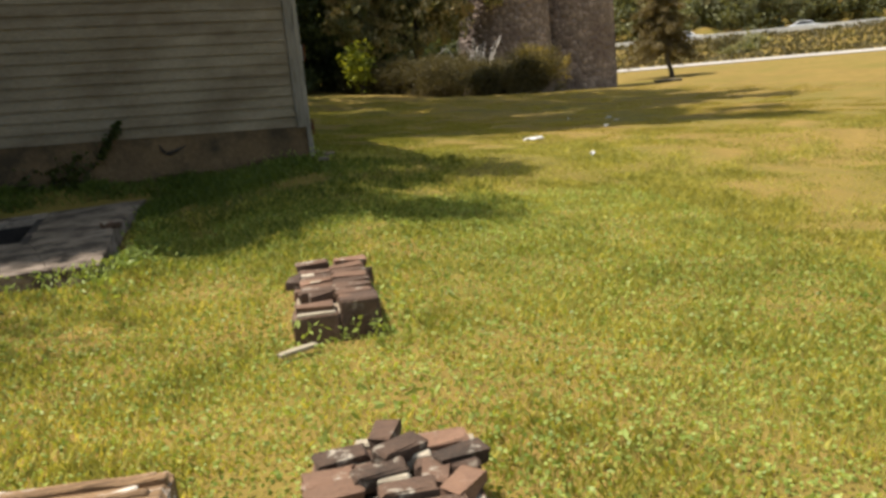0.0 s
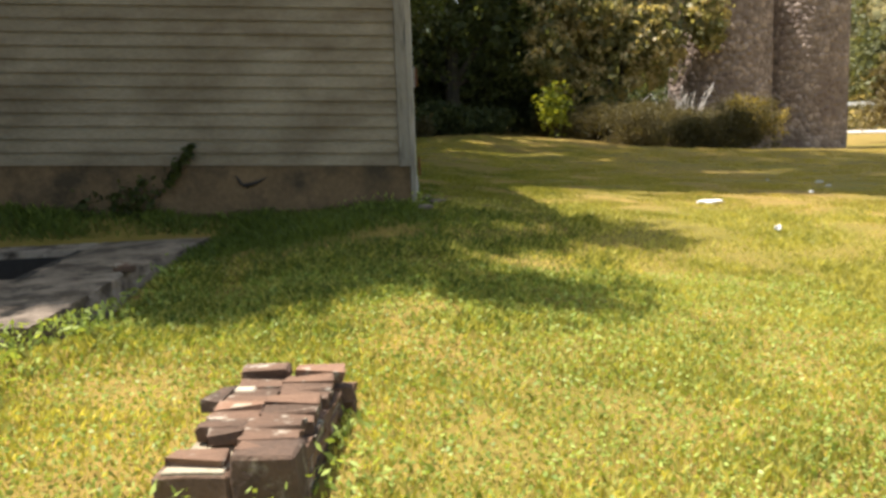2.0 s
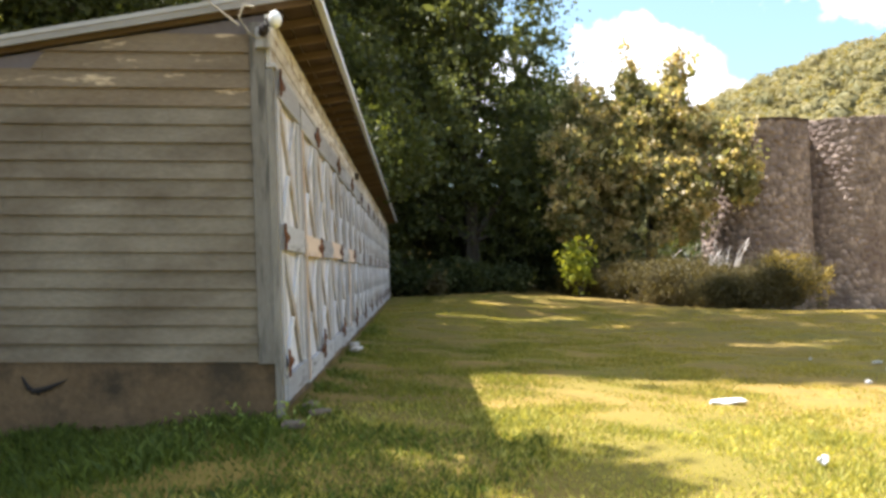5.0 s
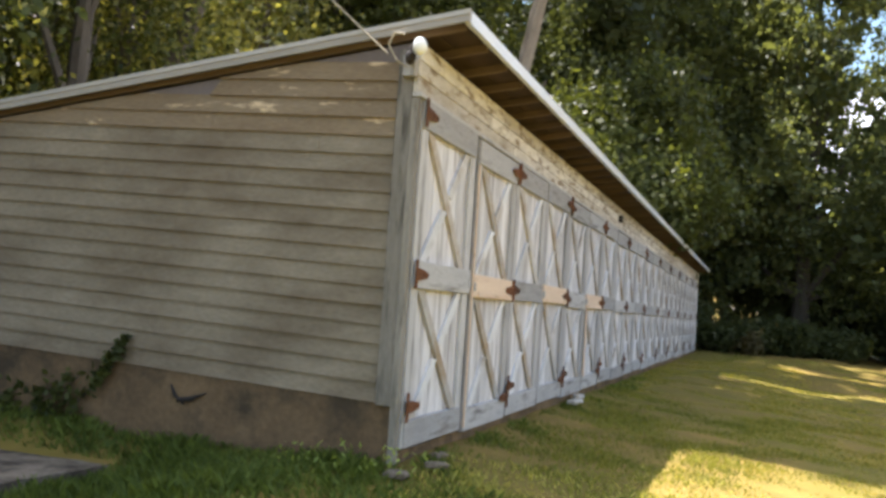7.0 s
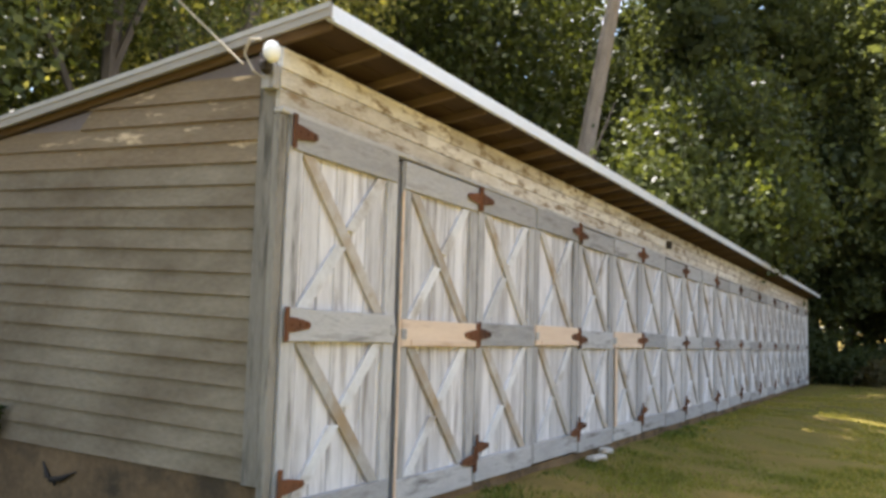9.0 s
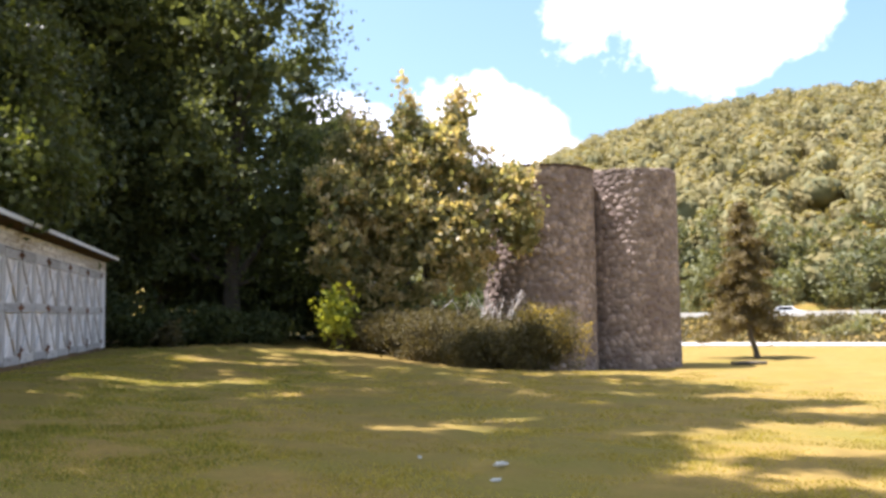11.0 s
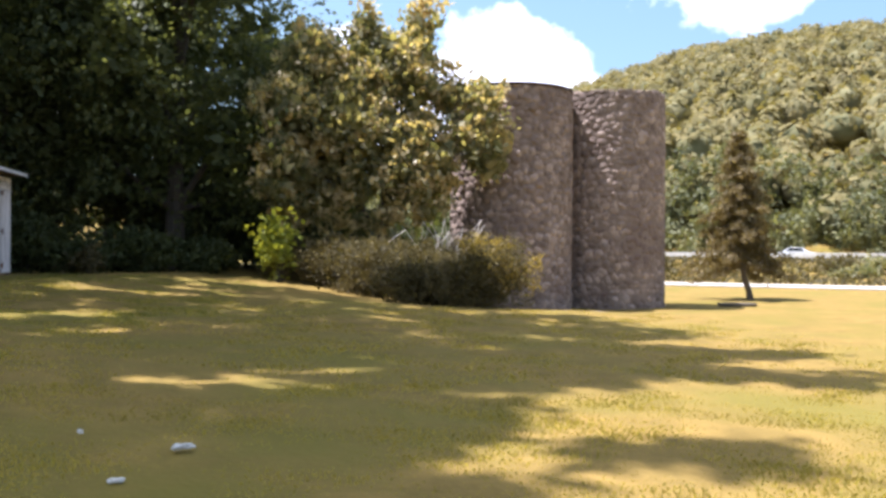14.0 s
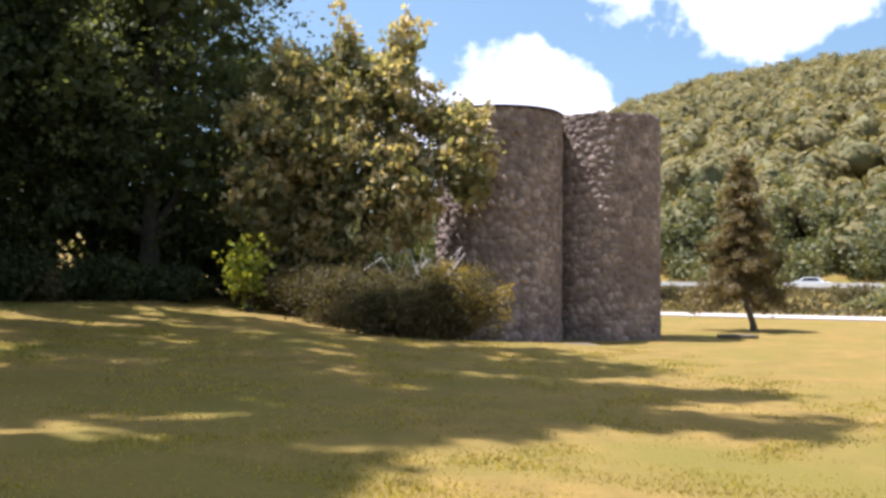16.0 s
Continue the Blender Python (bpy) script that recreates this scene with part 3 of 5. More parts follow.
def make_flood_lamp():
    lamp = thing("floodlight", "round white floodlight on a bracket at the eave corner", "lamp", at=(-0.02, -0.2, 3.07))
    bm = bmesh.new()
    bmesh.ops.create_uvsphere(bm, u_segments=20, v_segments=12, radius=0.062)
    bmesh.ops.scale(bm, vec=(0.85, 1.0, 1.1), verts=bm.verts)
    bm.transform(Matrix.Translation((0.09, -0.14, 0.02)))
    for f in bm.faces:
        f.smooth = True
    part("bulb", bm, M_LAMP, lamp, "milky white lamp glass")
    part("socket", tube([(-0.03, -0.04, -0.06), (0.0, -0.09, -0.03), (0.05, -0.13, 0.0)], (0.03, 0.045, 0.05), 12), M_DARKBOX, lamp)
    part("bracket", box(-0.09, 0.01, -0.02, 0.045, -0.16, 0.0, 0.006), M_STILE, lamp)
    part("conduit", tube([(-0.05, -0.01, -0.1), (-0.13, -0.05, -0.05), (-0.2, -0.06, 0.07), (-0.16, -0.06, 0.16), (-0.08, -0.05, 0.15)], (0.01,) * 5, 6), M_CABLE, lamp)


def make_wire():
    bm = bmesh.new()
    pts = [Vector((-0.22, -0.27, 3.07)).lerp(Vector((-9.5, -0.5, 12.0)), t) - Vector((0, 0, 0.9 * t * (1 - t))) for t in np.linspace(0, 1, 14)]
    tube(pts, [0.008] * 14, 6, bm)
    tagged(part("service_wire", bm, M_CABLE), "tan service wire rising from the shed corner", "wire")


make_flood_lamp()
make_wire()

# ---- the yard in front of the end wall ----


def crumble(bm, amount):
    """Break up the clean edges of a cast block."""
    bmesh.ops.triangulate(bm, faces=bm.faces[:])
    for _ in range(4):
        long = [e for e in bm.edges if e.calc_length() > 0.16]
        if long:
            bmesh.ops.subdivide_edges(bm, edges=long, cuts=1)
            bmesh.ops.triangulate(bm, faces=bm.faces[:])
    bm.normal_update()
    for v in bm.verts:
        n = noise.noise(v.co * 5.0) + 0.6 * noise.noise(v.co * 14.0)
        edge = len({round(f.normal.z) for f in v.link_faces}) > 1
        v.co += Vector((n, noise.noise(v.co * 5.0 + Vector((9, 3, 1))), (-abs(n) if edge else n * 0.25))) * amount * (1.0 if edge or abs(v.normal.z) < 0.5 else 0.3)
    return bm


def make_slab():
    slab = thing("concrete_slab", "broken weathered concrete slab with a dark square hole", "slab")
    z0, z1 = -0.55, -0.215
    part("slab_edge", crumble(prism([(-2.66, -4.58), (-2.60, -3.3), (-2.58, -2.55), (-2.27, -0.48), (-3.42, -0.40), (-3.42, -2.62), (-3.05, -4.44)], z0, z1, "z"), 0.035), M_SLAB, slab)
    part("slab_front", crumble(prism([(-3.055, -4.44), (-3.425, -2.62), (-5.3, -2.75), (-6.6, -3.1), (-6.6, -4.35)], z0, z1 - 0.004, "z"), 0.03), M_SLAB, slab)
    part("slab_back", prism([(-3.425, -0.98), (-3.425, -0.40), (-6.6, -0.25), (-6.6, -1.0)], z1 - 0.07, z1 - 0.003, "z"), M_SLAB, slab)
    part("slab_side", prism([(-5.3, -2.74), (-5.25, -1.01), (-6.6, -1.01), (-6.6, -3.09)], z0, z1 - 0.002, "z"), M_SLAB, slab)
    # the hole is lined in black: its deep shade is put into the colour
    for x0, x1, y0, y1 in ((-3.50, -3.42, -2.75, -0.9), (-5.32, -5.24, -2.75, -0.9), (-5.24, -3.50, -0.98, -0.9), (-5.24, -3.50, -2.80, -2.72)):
        part("pit_wall", box(x0, x1, y0, y1, -1.2, -0.29 if y0 > -1.5 else -0.225), M_DARKBOX, slab, "side of the hole, blackened to stand for its shade")
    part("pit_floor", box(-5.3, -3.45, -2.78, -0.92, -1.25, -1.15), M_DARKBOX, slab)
    for k, (x, y, s) in enumerate(((-2.66, -2.5, 0.06), (-2.56, -2.62, 0.045))):
        tagged(part("loose_brick", box(-s, s, -0.05, 0.05, 0, 0.06, 0.008, None, pose(x, y, z1, 0, 4, 20 + 60 * k)), M_BRICK), "broken red brick lying on the slab", "brick")


def brick_mesh(k):
    """A worn brick, 20 x 9.5 x 6 cm, its corners knocked off by chance."""
    r = np.random.default_rng(50 + k)
    bm = box(-0.1, 0.1, -0.047, 0.047, -0.03, 0.03, 0.007)
    for v in bm.verts:
        v.co += Vector(r.normal(size=3) * 0.0055)
    me = bpy.data.meshes.new("brick")
    bm.to_mesh(me)
    bm.free()
    me.materials.append(M_BRICK)
    return me


BRICKS = [brick_mesh(k) for k in range(7)]


def lay(parent, x, y, z, turn=0.0, tilt=0.0, wide=1.0, wear=1.0):
    ob = part("brick", BRICKS[int(rng.integers(7))], None, parent)
    ob.matrix_basis = pose(x, y, z, tilt + float(rng.normal() * 1.2) * wear, float(rng.normal() * 1.2) * wear, turn + float(rng.normal() * 2.0) * wear)
    ob.scale = (wide, 1.06, 1.08)
    return ob


def make_piers():
    """Two low ruined brick piers; local x runs across, y along."""
    pier = thing("brick_pier", "low crumbling brick pier with mossy loose bricks", "brick pier", "ruined brick piers", at=(-1.03, -6.22, -0.60))
    pier.rotation_euler = (0, 0, radians(-9))
    part("mortar_core", box(-0.255, 0.275, -0.50, 0.555, -0.05, 0.225, 0.012), M_MORTAR, pier)
    for course in range(4):
        z, bond = 0.032 + course * 0.066, 0.1 if course % 2 else 0.0
        for k in range(6):
            y = -0.405 + k * 0.206 + bond
            if y < 0.5:
                lay(pier, 0.235, y, z, 90, wear=0.3)
                if course < 3 or k > 1:
                    lay(pier, -0.215, y, z, 90, wear=0.3)
        for x in (-0.16, 0.046, 0.235):
            if course < 3 or x > 0.1:
                lay(pier, min(x + (0.045 if course % 2 else -0.01), 0.185), -0.462, z, wear=0.3)
            lay(pier, x, 0.515, z, wear=0.3)
    # the top: two worn rows of bricks laid crosswise, the lower step at the front
    for k in range(9):
        y = -0.40 + k * 0.107
        if k > 1:
            lay(pier, -0.105 + 0.012 * (k % 2), y + 0.02, 0.275 + 0.012 * (k % 3 == 1), 0, 2, 1.22)
        lay(pier, 0.152 - 0.012 * (k % 3), y - 0.045, 0.282 + 0.010 * (k % 3), 0, 0, 1.22)
    lay(pier, -0.12, 0.535, 0.325, 4, 3, 1.2)
    lay(pier, 0.17, 0.49, 0.33, 5, 2, 1.2)
    lay(pier, -0.13, -0.452, 0.252, 0, 0, 1.2)
    lay(pier, -0.262, 0.22, 0.282, 86, 0, 1.15)
    lay(pier, -0.05, -0.22, 0.272, 12, 3, 1.2)
    for x0, x1, top, label in ((-0.285, 0.02, 0.235, "dark brick block capped with pale mortar"), (0.025, 0.29, 0.315, "dark mortared brick block")):
        block = box(x0, x1, -0.56, -0.36, -0.05, top, 0.012)
        part("masonry_block", crumble(block, 0.012), M_BLOCK, pier, label)
    part("mortar_cap", crumble(box(-0.25, 0.0, -0.55, -0.37, 0.232, 0.246, 0.004), 0.008), M_PALE, pier, "pale lime mortar")
    for x, y, s in ((-0.1, 0.05, 0.05), (0.2, -0.3, 0.03), (-0.17, 0.30, 0.06), (-0.06, -0.44, 0.06), (-0.2, -0.33, 0.03)):
        top = 0.318 if y > -0.2 else 0.24
        part("mortar_patch", box(x - s, x + s, y - 0.03, y + 0.03, top - 0.03, top, 0.008), M_PALE, pier, "pale lime mortar")
    near = thing("brick_pier", "collapsed brick pier, loose tumbled bricks", "brick pier", "ruined brick piers", at=(-1.42, -9.3, -0.60))
    near.rotation_euler = (0, 0, radians(-14))
    part("mortar_core", box(-0.26, 0.26, -0.4, 0.22, -0.05, 0.24, 0.03), M_MORTAR, near)
    for course in range(4):
        for k in range(3):
            lay(near, -0.2 + k * 0.208, 0.22, 0.03 + course * 0.066)
            lay(near, -0.27, 0.16 - k * 0.2, 0.03 + course * 0.066, 90)
            lay(near, 0.27, 0.16 - k * 0.2, 0.03 + course * 0.066, 90)
    for x0, x1, y0, y1, top in ((-0.31, -0.03, 0.02, 0.29, 0.30), (0.08, 0.33, 0.0, 0.27, 0.31), (-0.05, 0.12, -0.3, 0.0, 0.27)):
        part("masonry_block", crumble(box(x0, x1, y0, y1, -0.02, top, 0.015), 0.02), M_BLOCK, near, "dark mortared brick lump")
    for x, y, s in ((-0.1, 0.27, 0.05), (0.1, 0.12, 0.05), (0.3, 0.2, 0.035), (0.0, -0.05, 0.06)):
        part("mortar_patch", crumble(box(x - s, x + s, y - 0.03, y + 0.03, 0.26, 0.325, 0.008), 0.012), M_PALE, near, "pale lime mortar")
    for x, y, z, a, b in ((-0.2, 0.17, 0.30, 12, 4), (-0.02, 0.28, 0.335, 80, -6), (0.03, 0.12, 0.335, 35, 5), (0.2, 0.2, 0.31, 5, 6), (0.26, 0.08, 0.30, 25, -3), (-0.24, 0.03, 0.28, 8, 2), (-0.05, -0.02, 0.31, 15, 4), (0.16, -0.03, 0.29, 80, 2), (-0.22, -0.1, 0.29, 20, 3), (0.05, -0.16, 0.30, 5, 2), (0.25, -0.14, 0.29, 60, 0), (-0.1, -0.3, 0.29, 40, 0), (0.15, -0.3, 0.29, 5, 0)):
        lay(near, x, y, z, a, b)


def make_beam():
    bm = box(-0.65, 0.65, -0.13, 0.13, -0.14, 0.14, 0.02)
    bmesh.ops.subdivide_edges(bm, edges=bm.edges[:], cuts=5, use_grid_fill=True)
    for v in bm.verts:
        v.co += Vector((0, noise.noise(v.co * 9) * 0.025, noise.noise(v.co * 11 + Vector((5, 0, 0))) * 0.025))
    bm.transform(pose(-2.85, -8.9, -0.40, 2, 0, -12))
    for k in range(5):
        strip = box(-0.62 + 0.1 * k, 0.64 - 0.05 * (k % 3), -0.12 + k * 0.048, -0.08 + k * 0.048, 0.12, 0.150 + 0.012 * (k % 2), 0.006)
        bmesh.ops.subdivide_edges(strip, edges=[e for e in strip.edges if e.calc_length() > 0.5], cuts=6)
        for v in strip.verts:
            v.co.z += noise.noise(v.co * 7 + Vector((k, 0, 0))) * 0.014
        strip.transform(pose(-2.85, -8.9, -0.40, 2, 0, -12))
        tmp = bpy.data.meshes.new("tmp")
        strip.to_mesh(tmp)
        strip.free()
        bm.from_mesh(tmp)
        bpy.data.meshes.remove(tmp)
    tagged(part("timber_beam", bm, M_BEAM), "rotten split timber beam lying in the grass", "beam")


def make_litter():
    def chip(x, y, w, d, h, turn, name, label, cat, material, lift=0.0):
        bm = box(-w / 2, w / 2, -d / 2, d / 2, 0, h, min(h, d) * 0.25)
        bmesh.ops.subdivide_edges(bm, edges=bm.edges[:], cuts=2, use_grid_fill=True)
        rough = 0.45 if cat == "litter" else 0.2
        often = 3.0 / d
        for v in bm.verts:
            v.co += Vector((noise.noise(v.co * often + Vector((x, y, 0))) * rough * d, noise.noise(v.co * often + Vector((y, x, 1))) * rough * d, noise.noise(v.co * often + Vector((3, x, y))) * rough * 1.2 * h))
        bm.transform(pose(x, y, gz(x, y) + lift, 0, 0, turn))
        tagged(part(name, bm, material), label, cat)
    chip(-1.42, -6.98, 0.27, 0.055, 0.03, 24, "wood_scrap", "tan split wood scrap in the grass", "wood scrap", M_CABLE, 0.05)
    chip(4.25, 1.95, 0.36, 0.17, 0.028, 8, "litter_sheet", "crumpled white sheet lying on the lawn", "litter", M_PAPER, 0.02)
    chip(0.26, 0.1, 0.17, 0.10, 0.04, 30, "stone_chip", "pale flat stone chip by the shed corner", "stone", M_MORTAR, 0.03)
    chip(0.15, 0.45, 0.14, 0.10, 0.05, 70, "stone_chip", "pale stone chip against the door", "stone", M_MORTAR, 0.02)
    chip(0.10, -0.3, 0.16, 0.12, 0.05, 10, "stone_chip", "grey stone chip by the shed corner", "stone", M_SLAB, 0.02)
    chip(0.2, 5.6, 0.34, 0.12, 0.05, 80, "wood_scrap", "broken pale board end by the doors", "wood scrap", M_BRACE_DULL, 0.05)
    chip(0.12, 6.2, 0.18, 0.10, 0.06, 60, "wood_scrap", "broken pale board end by the doors", "wood scrap", M_BRACE_DULL, 0.05)
    chip(4.05, -0.6, 0.07, 0.06, 0.045, 40, "litter_scrap", "small crumpled white litter in the grass", "litter", M_PAPER, 0.03)
    chip(6.6, 3.6, 0.07, 0.05, 0.04, 10, "litter_scrap", "small crumpled white litter in the grass", "litter", M_PAPER, 0.03)
    chip(8.05, 6.1, 0.14, 0.07, 0.035, 25, "litter_scrap", "crumpled white litter on the shaded lawn", "litter", M_PAPER, 0.03)
    chip(7.75, 5.2, 0.09, 0.045, 0.02, 10, "litter_scrap", "small flat white litter on the shaded lawn", "litter", M_PAPER, 0.03)
    chip(7.25, 6.6, 0.035, 0.03, 0.03, 10, "litter_scrap", "small flat white litter on the shaded lawn", "litter", M_PAPER, 0.03)
    chip(20.2, 33.0, 3.0, 1.5, 0.08, -8, "concrete_pad", "flat pale concrete pad before the silos", "slab", M_SLAB, 0.02)
    chip(31.0, 39.4, 1.9, 0.4, 0.17, -6, "log", "short grey log lying on the lawn", "log", M_BARK, 0.0)


def make_wall_vine():
    vine = thing("wall_vine", "dark green vine climbing the stained footing", "vine")
    bm = bmesh.new()
    tube([(-3.05, -0.17, 0.02), (-2.85, -0.17, 0.25), (-2.62, -0.17, 0.45), (-2.45, -0.17, 0.74)], (0.012, 0.01, 0.008, 0.004), 5, bm)
    tube([(-3.3, -0.17, 0.0), (-3.1, -0.17, 0.25), (-2.9, -0.17, 0.42)], (0.01, 0.008, 0.004), 5, bm)
    part("stem", bm, M_BARK, vine)
    pts = []
    for a, b, n, w in (((-2.72, 0.36), (-2.42, 0.80), 130, 0.03), ((-3.1, 0.05), (-2.7, 0.42), 60, 0.10), ((-3.35, 0.02), (-3.0, 0.38), 80, 0.10), ((-3.8, 0.0), (-3.3, 0.25), 60, 0.12)):
        t = rng.random(n)
        fat = w * (0.4 + 1.2 * np.sin(np.pi * t))
        pts.append(np.stack((a[0] + (b[0] - a[0]) * t + rng.normal(size=n) * fat * 0.6, -0.17 - rng.random(n) * 0.05, a[1] + (b[1] - a[1]) * t + rng.normal(size=n) * fat * 0.6), axis=1))
    part("foliage", leaves(np.concatenate(pts), 0.06, M_LEAF), None, vine)
    crack = thing("wall_sprig", "dark dead sprig on the footing", "twig")
    bm = bmesh.new()
    tube([(-1.87, -0.125, 0.28), (-1.95, -0.14, 0.33), (-2.0, -0.14, 0.42)], (0.022, 0.02, 0.006), 6, bm)
    tube([(-1.93, -0.13, 0.30), (-1.80, -0.14, 0.32), (-1.66, -0.13, 0.38)], (0.02, 0.022, 0.004), 6, bm)
    part("twig", bm, M_DARKBOX, crack)


make_slab()
make_piers()
make_beam()
make_litter()
make_wall_vine()

# ---- the two stone silos ----


def make_silo(x, y, radius, z0, z1, seed, proud=0.065):
    r = np.random.default_rng(seed)
    silo = thing("stone_silo", "tall round rubble-stone silo, roofless and weathered brown", "silo", "pair of stone silos", at=(x, y, z0))
    h = z1 - z0
    bm = bmesh.new()
    n = 72
    rings = []
    for rad, z in ((radius - 0.45, -0.6), (radius, -0.6), (radius, h * 0.5), (radius, h - 0.12), (radius - 0.05, h), (radius - 0.40, h + 0.02), (radius - 0.45, h - 0.1), (radius - 0.45, -0.6)):
        rings.append([bm.verts.new((rad * math.cos(a), rad * math.sin(a), z + (0.06 * math.sin(3 * a + seed) + 0.04 * math.sin(11 * a) if z > h - 1 else 0))) for a in np.linspace(0, 2 * math.pi, n, endpoint=False)])
    for a, b in zip(rings, rings[1:]):
        for k in range(n):
            bm.faces.new((a[k], a[(k + 1) % n], b[(k + 1) % n], b[k]))
    bm.normal_update()
    part("wall", bm, M_JOINT, silo, "round rubble wall")
    # rubble: many-cornered stones set every way; the nearest are pieces of their own, the rest one mesh
    rest_v, rest_f, singles = [], [], []
    z = 0.0
    while z < h:
        a = float(r.uniform(0, 0.3))
        end = a + math.tau
        while a < end - 0.04:
            wide = float(r.uniform(0.16, 0.56))
            am, zm = a + wide * 0.5 / radius, z + 0.14 + float(r.normal() * 0.08)
            tall, out = float(r.uniform(0.11, 0.25)), float(r.uniform(0.008, proud))
            lean, corners = float(r.normal() * 0.35), 6
            quad = []
            for rad, fit in ((radius - 0.02, 1.0), (radius + out, 0.72)):
                for k in range(corners):
                    w = k * math.tau / corners + float(r.normal() * 0.16)
                    du, dz = math.cos(w) * wide * 0.54 * fit, math.sin(w) * tall * fit * float(r.uniform(0.8, 1.15))
                    du, dz = du - dz * lean, dz + du * lean
                    zz = min(max(zm + dz, -0.3), h - 0.02)
                    quad.append((rad * math.cos(am + du / radius), rad * math.sin(am + du / radius), zz))
            quad.append(((radius + out * 1.25) * math.cos(am), (radius + out * 1.25) * math.sin(am), min(zm, h - 0.02)))
            faces = []
            for k in range(corners):
                n1 = (k + 1) % corners
                faces += [(k, n1, corners + n1), (k, corners + n1, corners + k), (corners + k, corners + n1, 2 * corners)]
            facing = math.cos(am - math.atan2(-y + 2, 9 - x))
            if facing > 0.25 and h * 0.5 < z < h * 0.78 and len(singles) < 150:
                singles.append((quad, faces))
            else:
                base = len(rest_v)
                rest_v.extend(quad)
                rest_f.extend([tuple(base + k for k in f) for f in faces])
            a += wide * 0.94 / radius
        z += 0.27
    me = array_mesh("stones", np.array(rest_v), np.array(rest_f), M_STONE_MANY)
    part("rubble", me, None, silo, kind="stuff")
    for quad, faces in singles:
        me = array_mesh("stone", np.array(quad), np.array(faces), M_STONE)
        part("stone", me, None, silo)
    return silo


M_STONE_MANY = surface("silo_stone_many", island=True, **STONE)
first = make_silo(19.4, 39.2, 2.8, -2.0, 8.15, 3, 0.045)
rim = bmesh.new()
for k in range(48):
    a, b = k * math.tau / 48, (k + 1) * math.tau / 48
    ring = [[rim.verts.new((r * math.cos(w), r * math.sin(w), z)) for r, z in ((2.86, 10.12), (2.86, 10.24), (2.36, 10.24), (2.36, 10.12))] for w in (a, b)]
    for i in range(4):
        rim.faces.new((ring[0][i], ring[1][i], ring[1][(i + 1) % 4], ring[0][(i + 1) % 4]))
bmesh.ops.remove_doubles(rim, verts=rim.verts, dist=0.001)
bmesh.ops.recalc_face_normals(rim, faces=rim.faces[:])
part("rim", rim, M_SOFFIT, first, "thin dark cap around the top")
make_silo(24.76, 40.53, 2.645, -2.0, 8.42, 4, 0.03)

# ---- trees and shrubs ----


def clumps(lobes, count, per, spread, shell=0.55, most=1.08):
    """Leaf places in many small clumps on and in a few lobes (centre, radii): ragged, with gaps."""
    vol = np.array([b[0] * b[1] * b[2] for _, b in lobes]) ** 0.55
    pick = rng.choice(len(lobes), count, p=vol / vol.sum())
    c = np.array([a for a, _ in lobes])[pick]
    rad = np.array([b for _, b in lobes])[pick]
    d = rng.normal(size=(count, 3))
    d /= np.linalg.norm(d, axis=1)[:, None]
    dist = shell + (most - shell) * rng.random(count) ** 0.7
    mid = c + d * rad * dist[:, None]
    many = rng.integers(int(per * 0.5), int(per * 1.5), count)
    at = np.repeat(mid, many, axis=0)
    size = np.repeat(spread * rng.uniform(0.6, 1.4, count), many)
    return at + rng.normal(size=at.shape) * size[:, None] * np.array((1, 1, 0.7))


def limbs(base, top, radius, lobes, bm=None, sides=8, bend=0.3):
    """A tapered trunk from base to top and one limb into each lobe."""
    own = bm or bmesh.new()
    b, t = Vector(base), Vector(top)
    line = [b.lerp(t, k) + Vector((bend * math.sin(k * 5 + b.x), bend * math.sin(k * 4 + b.y), 0)) * k * (1 - k) for k in np.linspace(0, 1, 9)]
    rad = [radius * (1.35 if i == 0 else 1) * (1 - 0.85 * i / 8) for i in range(9)]
    line[0] = b - Vector((0, 0, 0.3))
    tube(line, rad, sides, own)
    for c, r in lobes[::max(1, len(lobes) // 14)]:
        c = Vector(c)
        k = min(7, max(1, int(8 * (c.z - r[2] * 0.9 - b.z) / max(t.z - b.z, 0.1))))
        s = line[k]
        mid = s.lerp(c, 0.5) + Vector((0, 0, 0.12 * (c - s).length))
        tube([s, mid, c + Vector((0, 0, r[2] * 0.3))], (rad[k] * 0.55, rad[k] * 0.35, 0.02), 6, own)
    return own


def with_core(lobes, at, n, size, material, droop, heart=1.5):
    """A crown: small leaves in clumps, and larger shaded leaves filling its heart."""
    fill = clumps(lobes, max(6, int(n / 2.6)), 16, 0.3, 0.0, 0.75)
    me = leaves(at, size, material, droop)
    big = leaves(fill, size * heart, material, droop)
    bm = bmesh.new()
    bm.from_mesh(me)
    bm.from_mesh(big)
    bm.to_mesh(me)
    bm.free()
    bpy.data.meshes.remove(big)
    return me


def tree(base, top, radius, lobes, label, material, count, per, spread, size, name="tree", shell=0.55, droop=0.2, group="", bark=None, core=1.6, heart=1.5):
    t = thing(name, label, name.replace("_", " "), group)
    part("trunk", limbs(base, top, radius, lobes), bark or M_BARK, t)
    part("crown", with_core(lobes, clumps(lobes, count, per, spread, shell), count * core, size, material, droop, heart), None, t)
    return t


